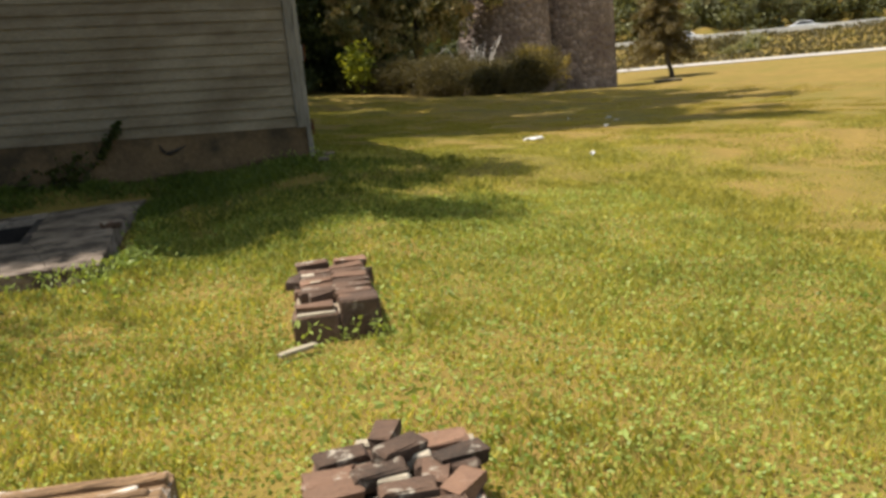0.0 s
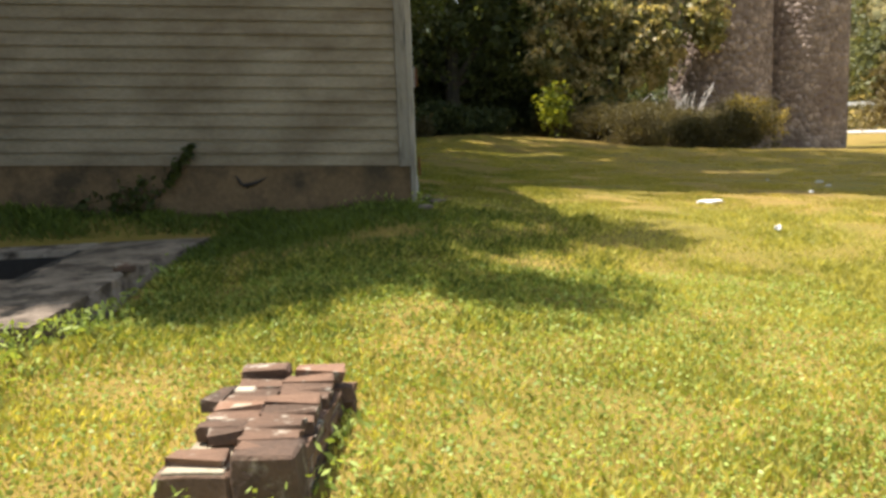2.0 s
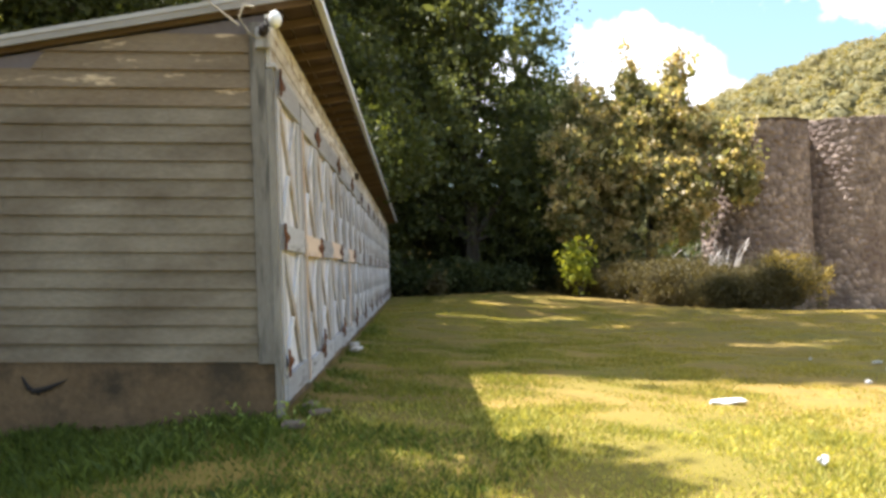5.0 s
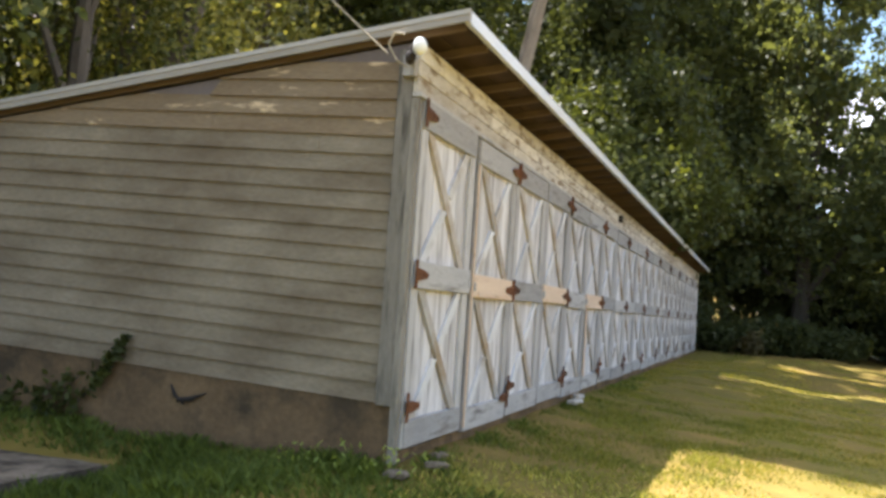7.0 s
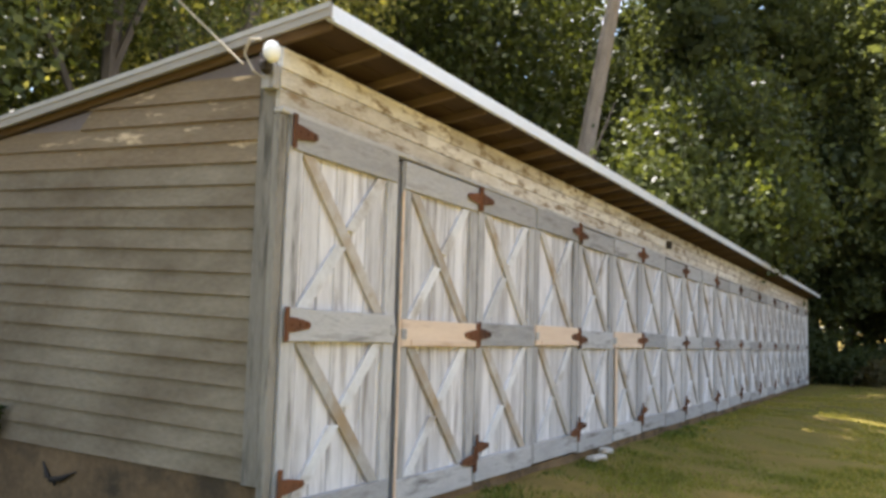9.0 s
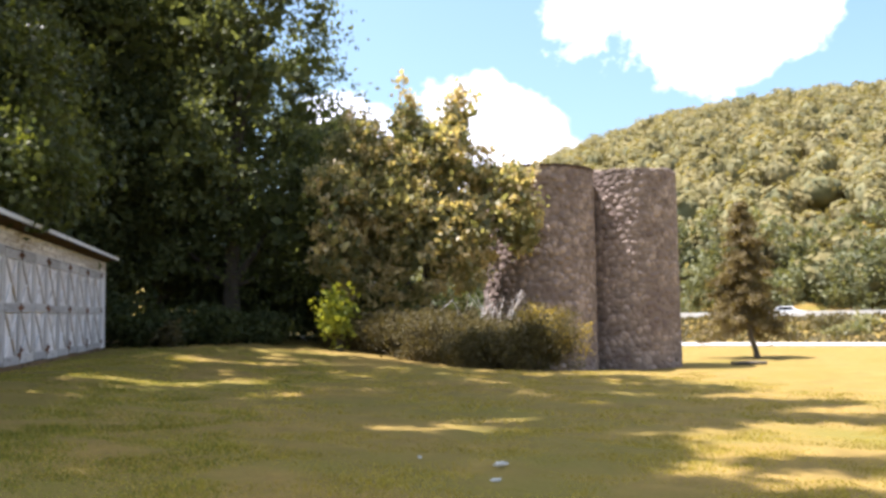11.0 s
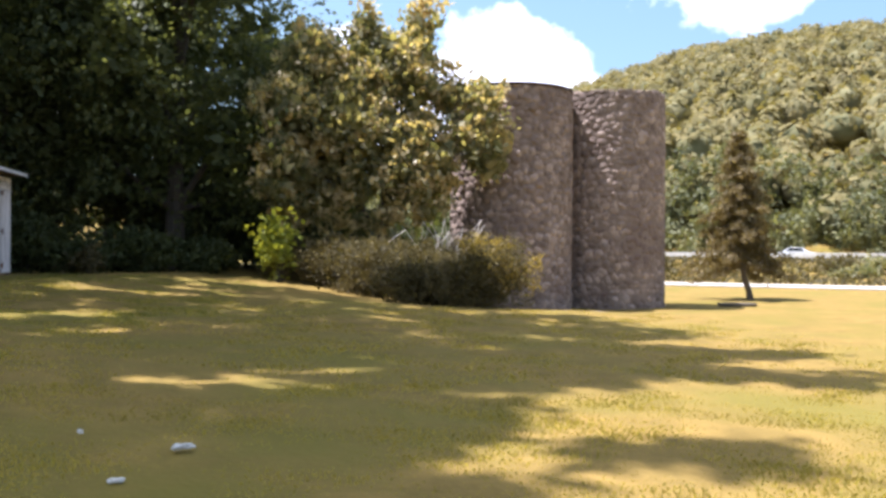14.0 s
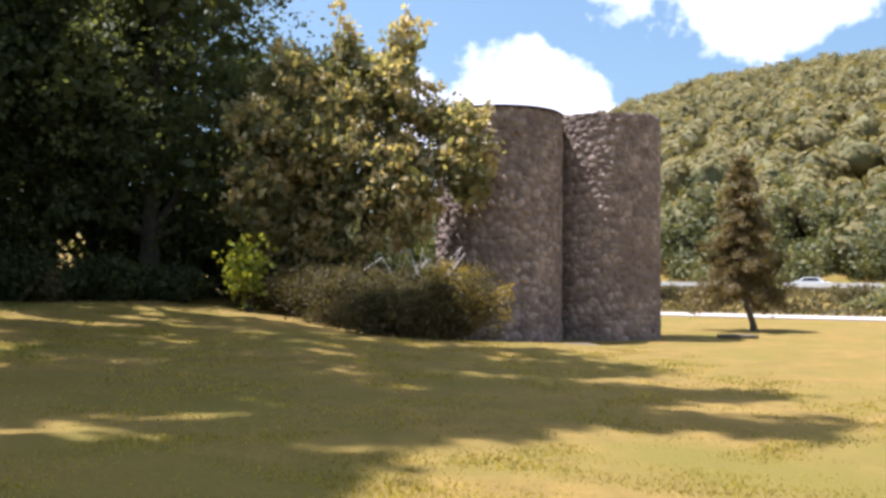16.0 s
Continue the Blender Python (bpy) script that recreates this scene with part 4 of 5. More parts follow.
def shrub(x, y, rx, ry, h, label, material, count=120, per=40, size=0.09, spread=0.22, name="shrub", base=None):
    z = gz(x, y) if base is None else base
    s = thing(name, label, name.replace("_", " "))
    lobes = []
    for k in range(6):
        a = k * 1.05
        q = 0.5 if k else 0.0
        lobes.append(((x + q * rx * math.cos(a), y + q * ry * math.sin(a), z + h * (0.42 if k else 0.55)), (rx * 0.62, ry * 0.62, h * 0.45)))
    bm = bmesh.new()
    for k in range(7):
        a = k * 0.9
        tube([(x + 0.1 * math.cos(a), y + 0.1 * math.sin(a), z - 0.1), (x + rx * 0.5 * math.cos(a), y + ry * 0.5 * math.sin(a), z + h * 0.6)], (0.03, 0.008), 5, bm)
    part("stem", bm, M_BARK, s)
    pts = clumps(lobes, count, per, spread, 0.45)
    pts = pts[pts[:, 2] > z + 0.02]
    part("foliage", with_core(lobes, pts, count * 2, size, material, 0.0), None, s)
    return s


def crown_lobes(x, y, z0, z1, r, n, seed):
    q = np.random.default_rng(seed)
    out = []
    for k in range(n):
        f = (k + 0.5) / n
        z = z0 + (z1 - z0) * f
        w = r * (0.55 + 0.75 * math.sin(math.pi * min(0.95, f * 0.8 + 0.15))) * 0.62
        a = k * 2.4 + seed
        off = r * 0.5 * (1 - 0.6 * f)
        out.append(((x + off * math.cos(a), y + off * math.sin(a), z), (w * q.uniform(0.8, 1.1), w * q.uniform(0.8, 1.1), w * q.uniform(0.6, 0.85))))
    return out


def plant_trees():
    # tall dark tree beyond the shed's far end, and its darker neighbours
    tree((4.2, 40, gz(4, 40)), (4.6, 40, 21), 0.42, crown_lobes(4.4, 40, 1.8, 24, 6.3, 15, 1), "tall deep green broadleaf tree at the wood's edge", M_LEAF_GREEN, 620, 50, 0.5, 0.17, heart=2.4)
    for x, y, h, r, s in ((-2.5, 38, 19, 4.8, 2), (-7, 36, 18, 4.6, 5), (-4.5, 31.5, 17, 3.6, 9), (0.5, 45.5, 22, 5.5, 6), (9.0, 48, 13, 4.5, 8)):
        z = gz(x, y)
        tree((x, y, z), (x + 0.4, y, h * 0.9), 0.3, crown_lobes(x, y, 2.0, h, r, 12, s), "tall dark green woodland tree", M_LEAF_DARK, 420, 40, 0.55, 0.19, group="woodland trees", heart=2.6)
    # the leaning pale trunk behind the shed, given a high wide crown over the lawn
    # unseen crowns added above the roof, traced back from lawn shade: (shaded spot, height, reach)
    q = np.random.default_rng(17)
    dapple = []
    for sy in np.arange(4.9, 43, 1.05):
        for sx in np.arange(1.6, np.interp(sy, (5, 7, 8.7, 11, 17, 24, 27, 29, 31, 36, 43), (9.2, 9.6, 11.2, 14.0, 15.5, 15.0, 13.0, 9.0, 6.0, 6.5, 8.0)), 1.7):
            if q.random() < (0.93 if sx < 8 and sy < 16 else 0.80):
                dapple.append((sx + q.uniform(-0.7, 0.7), sy + q.uniform(-0.4, 0.4), q.uniform(24, 30), q.uniform(0.9, 1.6), q.uniform(0.45, 0.85)))
    dapple += [(5.4, 4.7, 25, 1.2, 0.5), (7.2, 5.0, 25, 1.2, 0.5), (8.8, 5.0, 26, 1.2, 0.4), (8.0, 4.2, 25, 1.0, 0.3), (9.7, 7.3, 26, 0.9, 0.4), (9.8, 8.3, 26, 1.0, 0.5), (12.6, 11.4, 29, 2.0, 0.6), (15.2, 10.8, 29, 1.5, 0.4), (13.6, 13.6, 30, 2.2, 0.6), (16.5, 13.6, 30, 1.4, 0.4), (13.6, 16.6, 30, 2.2, 0.8), (11.6, 6.2, 26, 1.2, 0.28), (10.4, 4.0, 26, 1.3, 0.3), (3.8, 4.6, 25, 1.4, 0.3), (2.2, 4.9, 25, 1.0, 0.4)]
    lobes = [((sx - SLANT[0] * h, sy + SLANT[1] * h, h), (rx, ry, 0.8)) for sx, sy, h, rx, ry in dapple]
    near, far = [b for b in lobes if b[0][1] < 17], [b for b in lobes if b[0][1] >= 17]
    tree((-8.3, 25.5, 0.2), (-2.2, 22.0, 27), 0.42, far, "tall leaning pale trunk with an unseen crown added to dapple the lawn", M_LEAF, 1050, 18, 0.30, 0.46, shell=0.05, core=0.1, bark=M_PALEBARK)
    tree((-13.0, 11.0, 0.3), (-6.0, 12.0, 25), 0.30, near, "woodland tree added for its unseen crown, which dapples the lawn", M_LEAF, 1050, 18, 0.28, 0.46, shell=0.05, core=0.1, bark=M_BARK)
    # an unseen crown added along the sun's slant to shade and darken the yard
    yard = [(-3.4, -0.6, 12.5, 1.5, 0.6), (-1.6, -0.7, 12, 1.4, 0.5), (-0.5, -0.9, 12.2, 0.9, 0.4), (-3.4, -1.5, 12.5, 1.5, 0.9), (-1.5, -1.6, 12, 1.3, 0.8), (0.3, -1.2, 12.5, 1.0, 0.5), (-3.2, -3.0, 12.5, 1.4, 0.9), (-1.6, -3.0, 12, 1.1, 0.8), (-0.5, -2.4, 12.5, 0.8, 0.6), (2.15, -0.9, 13, 0.55, 0.4), (0.6, -3.3, 12.5, 0.55, 0.16), (-5.2, -1.6, 13, 1.5, 1.2), (-5.5, -3.2, 13, 1.5, 0.9), (-6.6, -0.6, 13, 1.6, 1.2), (-7.6, -2.6, 13, 1.6, 1.4), (-4.4, -0.2, 13.4, 1.6, 0.8), (-2.4, -0.3, 13.4, 1.4, 0.6), (-4.6, -2.3, 13.4, 1.5, 0.9)]
    side = [((sx - SLANT[0] * (h + 0.4), sy + SLANT[1] * (h + 0.4), h), (rx, ry, 0.7)) for sx, sy, h, rx, ry in yard]
    tree((-10.6, -1.6, 0.2), (-9.0, -1.8, 13.5), 0.26, side, "unseen woodland tree added so that its crown shades the yard", M_LEAF, 900, 36, 0.22, 0.16, shell=0.05, core=0.3)
    # a lower tree that leans over the far half of the roof, with a yellow leaf spray
    low = [((-1.4, 20.0, 5.6), (2.5, 2.6, 1.9)), ((0.2, 18.8, 4.7), (1.5, 1.6, 1.1)), ((-2.4, 21.6, 7.2), (2.0, 2.2, 1.9)), ((-0.6, 21.0, 7.6), (1.6, 1.8, 1.5))]
    t = tree((-7.6, 20.6, 0.3), (-4.2, 20.4, 8.5), 0.16, low, "green tree leaning over the shed roof", M_LEAF, 330, 44, 0.40, 0.125)
    part("yellow_spray", leaves(np.array((0.35, 17.9, 5.1)) + rng.normal(size=(60, 3)) * (0.16, 0.16, 0.26), 0.14, M_LEAF_YELLOW), None, t, "yellow autumn leaves", "stuff")
    # the wood behind the shed; the last four, out of view, are added to block skylight
    spots = [(-9.6, 1.8, 15, 2.6), (-12.0, 3.0, 18, 3.6), (-10.2, 6.8, 17, 3.4), (-15.5, 7.5, 19, 4), (-12.5, 11.0, 18, 3.6), (-18.5, 3.0, 19, 4), (-17.5, 13.5, 20, 4), (-12.8, 17.0, 19, 3.8), (-19.5, 20.0, 20, 4.2), (-13.5, 22.8, 20, 4), (-12.5, 29.5, 20, 4.2), (-17.5, 28.0, 21, 4.4), (-22.0, 10.0, 20, 4.2), (-10.5, 34.0, 19, 4.2), (-23.5, 33.0, 22, 5), (-16.0, 38.5, 21, 5), (-25, 17, 21, 4.5), (-28, 25, 22, 5), (-27, 3, 20, 4.5), (-11.5, -4.5, 17, 3.8), (-12.5, -10, 18, 4), (-9.6, -3.4, 9, 2.6), (-10.0, -7.6, 9, 2.8)]
    for k, (x, y, h, r) in enumerate(spots):
        z = gz(x, y)
        # some trees take brighter leaf colours that stand for sunlit foliage
        m = (M_LEAF, M_LEAF_WOOD if y < 25 else M_LEAF, M_LEAF_YELLOW if k % 2 and y < 12 else M_LEAF)[k % 3]
        lift = (4.5, 3.0, 5.5)[k % 3] if h > 10 else 1.6
        tree((x, y, z), (x + 0.5 * math.sin(k), y + 0.4, h * 0.92), 0.2 + 0.03 * (k % 4), crown_lobes(x, y, lift, h, r, 9, k), "woodland tree with yellow-green leaves painted as sunlit" if m is not M_LEAF else "woodland tree with dark green leaves", m, 300 if x > -14 else 240, 42 if x > -14 else 30, 0.5, (0.11 if y < 9 else 0.15) if x > -14 else 0.21, group="woodland trees", shell=0.35, core=0.5)
    for k, (x, y, h) in enumerate(((-16, 23.5, 25), (-12.5, 27.0, 23), (-33, 7, 25), (-34, 16, 26), (-33, 25, 26), (-31, 35, 26), (-24, 42, 25), (-33, -2, 24), (-29, -10, 23), (-1, 54, 25), (-9, 52, 24), (-17, 50, 24))):
        tree((x, y, gz(x, y)), (x, y, h * 0.9), 0.4, crown_lobes(x, y, 3, h, 7.0, 12, k + 30), "tall tree deep in the wood", M_LEAF, 420 if k > 1 else 520, 26 if k > 1 else 44, 0.8, 0.42 if k > 1 else 0.2, group="woodland trees", shell=0.2, core=0.6)
    # negative k stands left of the yard, unseen, added to hold back skylight
    for k in range(-6, 8):
        x, y = -6.9 - 0.9 * (k % 4) - (2.2 if k % 3 == 0 else 0), -1.0 + 1.55 * k
        shrub(x, y, 1.5, 1.5, 2.0 + 1.2 * ((k * 7) % 5) / 4, "dark green undergrowth behind the shed and, unseen, left of the yard", (M_LEAF, M_LEAF_LIT, M_LEAF_DARK)[k % 3], 64, 40, 0.10, 0.3, "undergrowth")
    for k, (x, y, h) in enumerate(((-20, 6, 6), (-20, 14, 7), (-21, 22, 7), (-22, 30, 7), (-14, 33, 6), (-9, 41, 6), (-16, 0, 6), (-24, -2, 7), (-3, 44, 6), (5, 46, 6), (-30, 12, 9), (-31, 20, 9), (11, 43, 4), (16, 45, 4), (21, 48, 4))):
        shrub(x, y, 4.5, 4.5, h, "dark green thicket in the wood", M_LEAF_DARK, 80, 28, 0.32, 0.6, "thicket")
    for x, y, r, h in ((1.6, 34.0, 1.3, 1.5), (3.6, 35.5, 1.6, 1.7), (5.8, 36.5, 1.4, 1.3), (-0.5, 34.0, 1.5, 2.4)):
        shrub(x, y, r, r, h, "dark shrub at the foot of the wood", M_LEAF_DARK, 80, 40, 0.12, 0.25)
    shrub(2.1, 32.6, 0.35, 0.35, 1.1, "small yellow-brown sapling by the shed's end", M_LEAF_OLIVE, 20, 26, 0.10, 0.14, "sapling")
    # the lit, vine-hung tree beside the silos
    lit = [((12.0, 37.0, 7.8), (1.5, 1.5, 1.7)), ((14.2, 37.0, 8.3), (1.25, 1.3, 2.2)), ((12.3, 37.3, 10.4), (0.45, 0.45, 1.4)), ((14.6, 37.0, 10.3), (0.45, 0.45, 1.2)), ((13.4, 37.2, 9.2), (0.9, 0.8, 1.0)), ((10.0, 37.5, 8.2), (1.5, 1.4, 2.0)), ((13.0, 36.6, 4.6), (2.8, 1.8, 2.6)), ((10.2, 37.2, 4.2), (1.9, 1.6, 2.4)), ((14.7, 36.2, 4.4), (1.3, 1.2, 2.2)), ((17.0, 35.9, 6.5), (1.05, 0.9, 1.5)), ((17.3, 35.6, 4.9), (0.75, 0.6, 1.2)), ((15.9, 36.6, 7.6), (0.5, 0.5, 0.7)), ((9.0, 36.0, 6.6), (1.1, 1.0, 1.5)), ((8.9, 35.6, 4.2), (1.0, 0.9, 1.3)), ((11.3, 35.6, 6.2), (1.3, 1.0, 1.3))]
    t = tree((13.0, 37.6, gz(13, 37.6)), (13.6, 37.3, 9.5), 0.26, lit, "vine-hung tree beside the silos, cream and orange tips painted as sunlit", M_LEAF_LIT, 560, 36, 0.26, 0.18, droop=1.0, heart=2.0)
    # an outer shell of paler leaves paints the sun onto the crown
    part("vine_tip", leaves(clumps(lit, 460, 18, 0.20, 0.88, 1.16), 0.18, M_LEAF_TIP, 1.0, 1.7), None, t, "cream and orange leaf tips, the sun on them put into the colour", "stuff")
    # long sprays of the vine over the silo's edge and above the crown
    sprays = []
    for p, e in (((12.4, 36.8, 11.0), (11.9, 36.6, 12.3)), ((14.6, 36.8, 10.8), (14.9, 36.6, 12.0)), ((14.8, 36.6, 11.4), (15.6, 36.4, 11.3)), ((15.4, 36.3, 8.6), (16.2, 36.0, 8.9)), ((17.2, 35.9, 7.2), (18.2, 35.7, 7.9)), ((17.6, 35.7, 6.6), (18.3, 35.6, 5.6)), ((10.0, 36.9, 9.6), (9.6, 36.6, 10.7)), ((9.0, 35.8, 7.4), (7.9, 35.5, 7.0))):
        f = rng.random(46)[:, None]
        sprays.append(np.array(p) + (np.array(e) - np.array(p)) * f + rng.normal(size=(46, 3)) * 0.16)
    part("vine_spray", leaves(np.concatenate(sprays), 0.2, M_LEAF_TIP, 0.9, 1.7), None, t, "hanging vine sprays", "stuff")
    shrub(8.8, 33.6, 0.5, 0.5, 3.3, "bright yellow-green shrub at the wood's edge", M_LEAF_YELLOW, 24, 18, 0.14, 0.30)
    for x, y, rx, ry, h in ((9.6, 36.0, 1.5, 1.2, 1.9), (11.0, 33.6, 1.6, 1.4, 2.1), (12.3, 31.0, 1.7, 1.6, 2.2), (13.4, 33.8, 2.0, 1.5, 2.8), (15.0, 31.4, 1.6, 1.4, 2.4)):
        shrub(x, y, rx, ry, h, "dull olive-brown shrub before the silos", M_LEAF_OLIVE, 130, 80, 0.065, 0.22)
    shrub(13.2, 25.9, 1.5, 1.3, 1.4, "dull brown-green shrub on the lawn's edge", M_LEAF_OLIVE, 150, 70, 0.056, 0.2)
    mound = shrub(14.75, 25.2, 1.7, 1.3, 2.15, "rounded olive shrub with golden tips before the silos", M_LEAF_OLIVE, 190, 76, 0.056, 0.2)
    z = gz(14.75, 25.2)
    gilt = clumps([((14.95, 25.0, z + 0.95), (1.4, 1.2, 1.05)), ((14.5, 25.0, z + 1.1), (1.1, 1.1, 0.95))], 90, 34, 0.13, 0.85, 1.1)
    gilt = gilt[(gilt[:, 2] > z + 0.35) & (gilt[:, 2] - z > 2.1 - 0.9 * (gilt[:, 0] - 13.6))]
    part("golden_growth", leaves(gilt, 0.06, M_LEAF_GOLD), None, mound, "golden leaf tips", "stuff")
    twigs = thing("dead_branches", "pale grey dead branches beside the silo", "branches")
    q = np.random.default_rng(5)
    for k in range(16):
        bm = bmesh.new()
        p = Vector((15.6 + q.normal() * 0.5, 33.4 + q.normal() * 0.3, gz(15.6, 33.4) + 0.5))
        e = p + Vector((q.normal() * 0.9, q.normal() * 0.4, 2.2 + q.random() * 0.8))
        tube([p, p.lerp(e, 0.6) + Vector((0, 0, 0.4)), e, e + Vector((q.normal() * 0.5, 0, -0.7))], (0.04, 0.03, 0.02, 0.008), 5, bm)
        part("twig", bm, M_TWIG, twigs)


def make_fir():
    """A lone ragged conifer: crooked trunk, drooping branches thick with needles."""
    x, y = 34.9, 44.9
    z = gz(x, y)
    fir = thing("conifer", "lone ragged brown-green conifer with crooked trunk", "conifer")
    bm = bmesh.new()
    tube([(x, y, z - 0.2), (x - 0.12, y, z + 0.5), (x - 0.45, y, z + 1.4), (x - 0.5, y, z + 3), (x - 0.65, y, z + 6), (x - 0.8, y, z + 9.3)], (0.24, 0.17, 0.16, 0.14, 0.09, 0.02), 8, bm)
    pts = []
    q = np.random.default_rng(11)
    for k in range(190):
        f = q.random() ** 0.9
        zz = z + 1.8 + 7.6 * f
        reach = (3.1 * (1 - f) ** 0.9 + 0.22) * q.uniform(0.55, 1.1)
        a = q.uniform(0, 2 * math.pi)
        s = Vector((x - 0.5 - 0.3 * f, y, zz))
        e = s + Vector((math.cos(a) * reach, math.sin(a) * reach, -0.28 * reach + q.normal() * 0.1))
        tube([s, s.lerp(e, 0.5) + Vector((0, 0, 0.1)), e], (0.03, 0.02, 0.006), 4, bm)
        n = int(40 + 60 * reach)
        t = q.random(n) ** 0.7
        c = np.array(s)[None] + (np.array(e) - np.array(s))[None] * t[:, None] + q.normal(size=(n, 3)) * np.array((0.16, 0.16, 0.11))
        c[:, 2] -= 0.12 * q.random(n)
        pts.append(c)
    part("trunk", bm, M_BARK, fir)
    part("crown", leaves(np.concatenate(pts), 0.11, M_NEEDLE, 0.4, 1.9), None, fir)


plant_trees()
make_fir()

# ---- the highway, its bank and the wooded ridge ----


def road_point(u, s):
    return ROAD_AT + ROAD_WAY * u + ROAD_OUT * s


def ribbon(u0, u1, s0, s1, lift, n=60, thick=0.0):
    us = np.linspace(u0, u1, n)
    v = []
    for s in (s0, s1):
        for u in us:
            p = road_point(u, s)
            v.append((p[0], p[1], gz(*road_point(u, (s0 + s1) / 2)) + lift))
    i = np.arange(n - 1)
    return np.array(v), np.stack((i, i + 1, i + n + 1, i + n), axis=1)


def make_roads():
    v, f = ribbon(-130, 160, -3.4, 3.4, 0.06)
    part("road", array_mesh("road", v, f, M_ROAD), None, None, "pale gravel lane along the lawn", "structure")["category"] = "road"
    v, f = ribbon(-130, 160, 41, 53, 0.05)
    part("road", array_mesh("road", v, f, M_ASPHALT), None, None, "grey asphalt highway on a low bank", "structure")["category"] = "road"
    for s, label in ((39.6, "pale guard rail beside the highway"), (54.5, "pale barrier on the highway's far side")):
        rail = thing("guard_rail", label, "guard rail", "highway rails")
        for u in np.arange(-100, 130, 4.0):
            bm = bmesh.new()
            ends = []
            for p in (road_point(u, s), road_point(u + 3.96, s)):
                z = gz(*p)
                q = p + ROAD_OUT * 0.12
                ends.append([bm.verts.new((p[0], p[1], z + 0.30)), bm.verts.new((p[0], p[1], z + 0.86)), bm.verts.new((q[0], q[1], z + 0.86)), bm.verts.new((q[0], q[1], z + 0.30))])
            for k in range(4):
                bm.faces.new((ends[0][k], ends[1][k], ends[1][(k + 1) % 4], ends[0][(k + 1) % 4]))
            bm.faces.new(ends[0])
            bm.faces.new(ends[1][::-1])
            bmesh.ops.recalc_face_normals(bm, faces=bm.faces[:])
            part("rail_section", bm, M_BARRIER, rail)
        for u in np.arange(-100, 130, 4.0):
            p = road_point(u, s + 0.2)
            part("post", box(p[0] - 0.07, p[0] + 0.07, p[1] - 0.07, p[1] + 0.07, gz(*p) - 0.2, gz(*p) + 0.8), M_BARRIER, rail)


def make_car(u, s, label):
    p = road_point(u, s)
    turn = math.degrees(math.atan2(ROAD_WAY[1], ROAD_WAY[0]))
    car = thing("car", label, "car", "highway traffic", at=(p[0], p[1], gz(*p) + 0.06))
    car.rotation_euler = (0, 0, radians(turn))
    bm = prism([(-2.3, 0.3), (2.3, 0.3), (2.35, 0.62), (2.2, 0.82), (1.1, 0.95), (0.45, 1.45), (-1.0, 1.50), (-1.75, 1.02), (-2.3, 0.95)], -0.86, 0.86)
    bmesh.ops.bevel(bm, geom=bm.edges[:], offset=0.06, segments=2, affect="EDGES")
    part("body", bm, M_CAR, car)
    for sgn in (-1, 1):
        y0, y1 = sorted((sgn * 0.862, sgn * 0.872))
        part("side_window", prism([(-1.45, 1.0), (0.85, 1.0), (0.38, 1.38), (-0.95, 1.42)], y0, y1), M_GLASS, car)
        for x in (-1.45, 1.45):
            wheel = part("wheel", tube([(x, sgn * 0.68, 0.32), (x, sgn * 0.90, 0.32)], (0.33, 0.33), 18), M_TYRE, car)
            part("rim", tube([(x, sgn * 0.895, 0.32), (x, sgn * 0.915, 0.32)], (0.19, 0.18), 14), M_BARRIER, wheel)


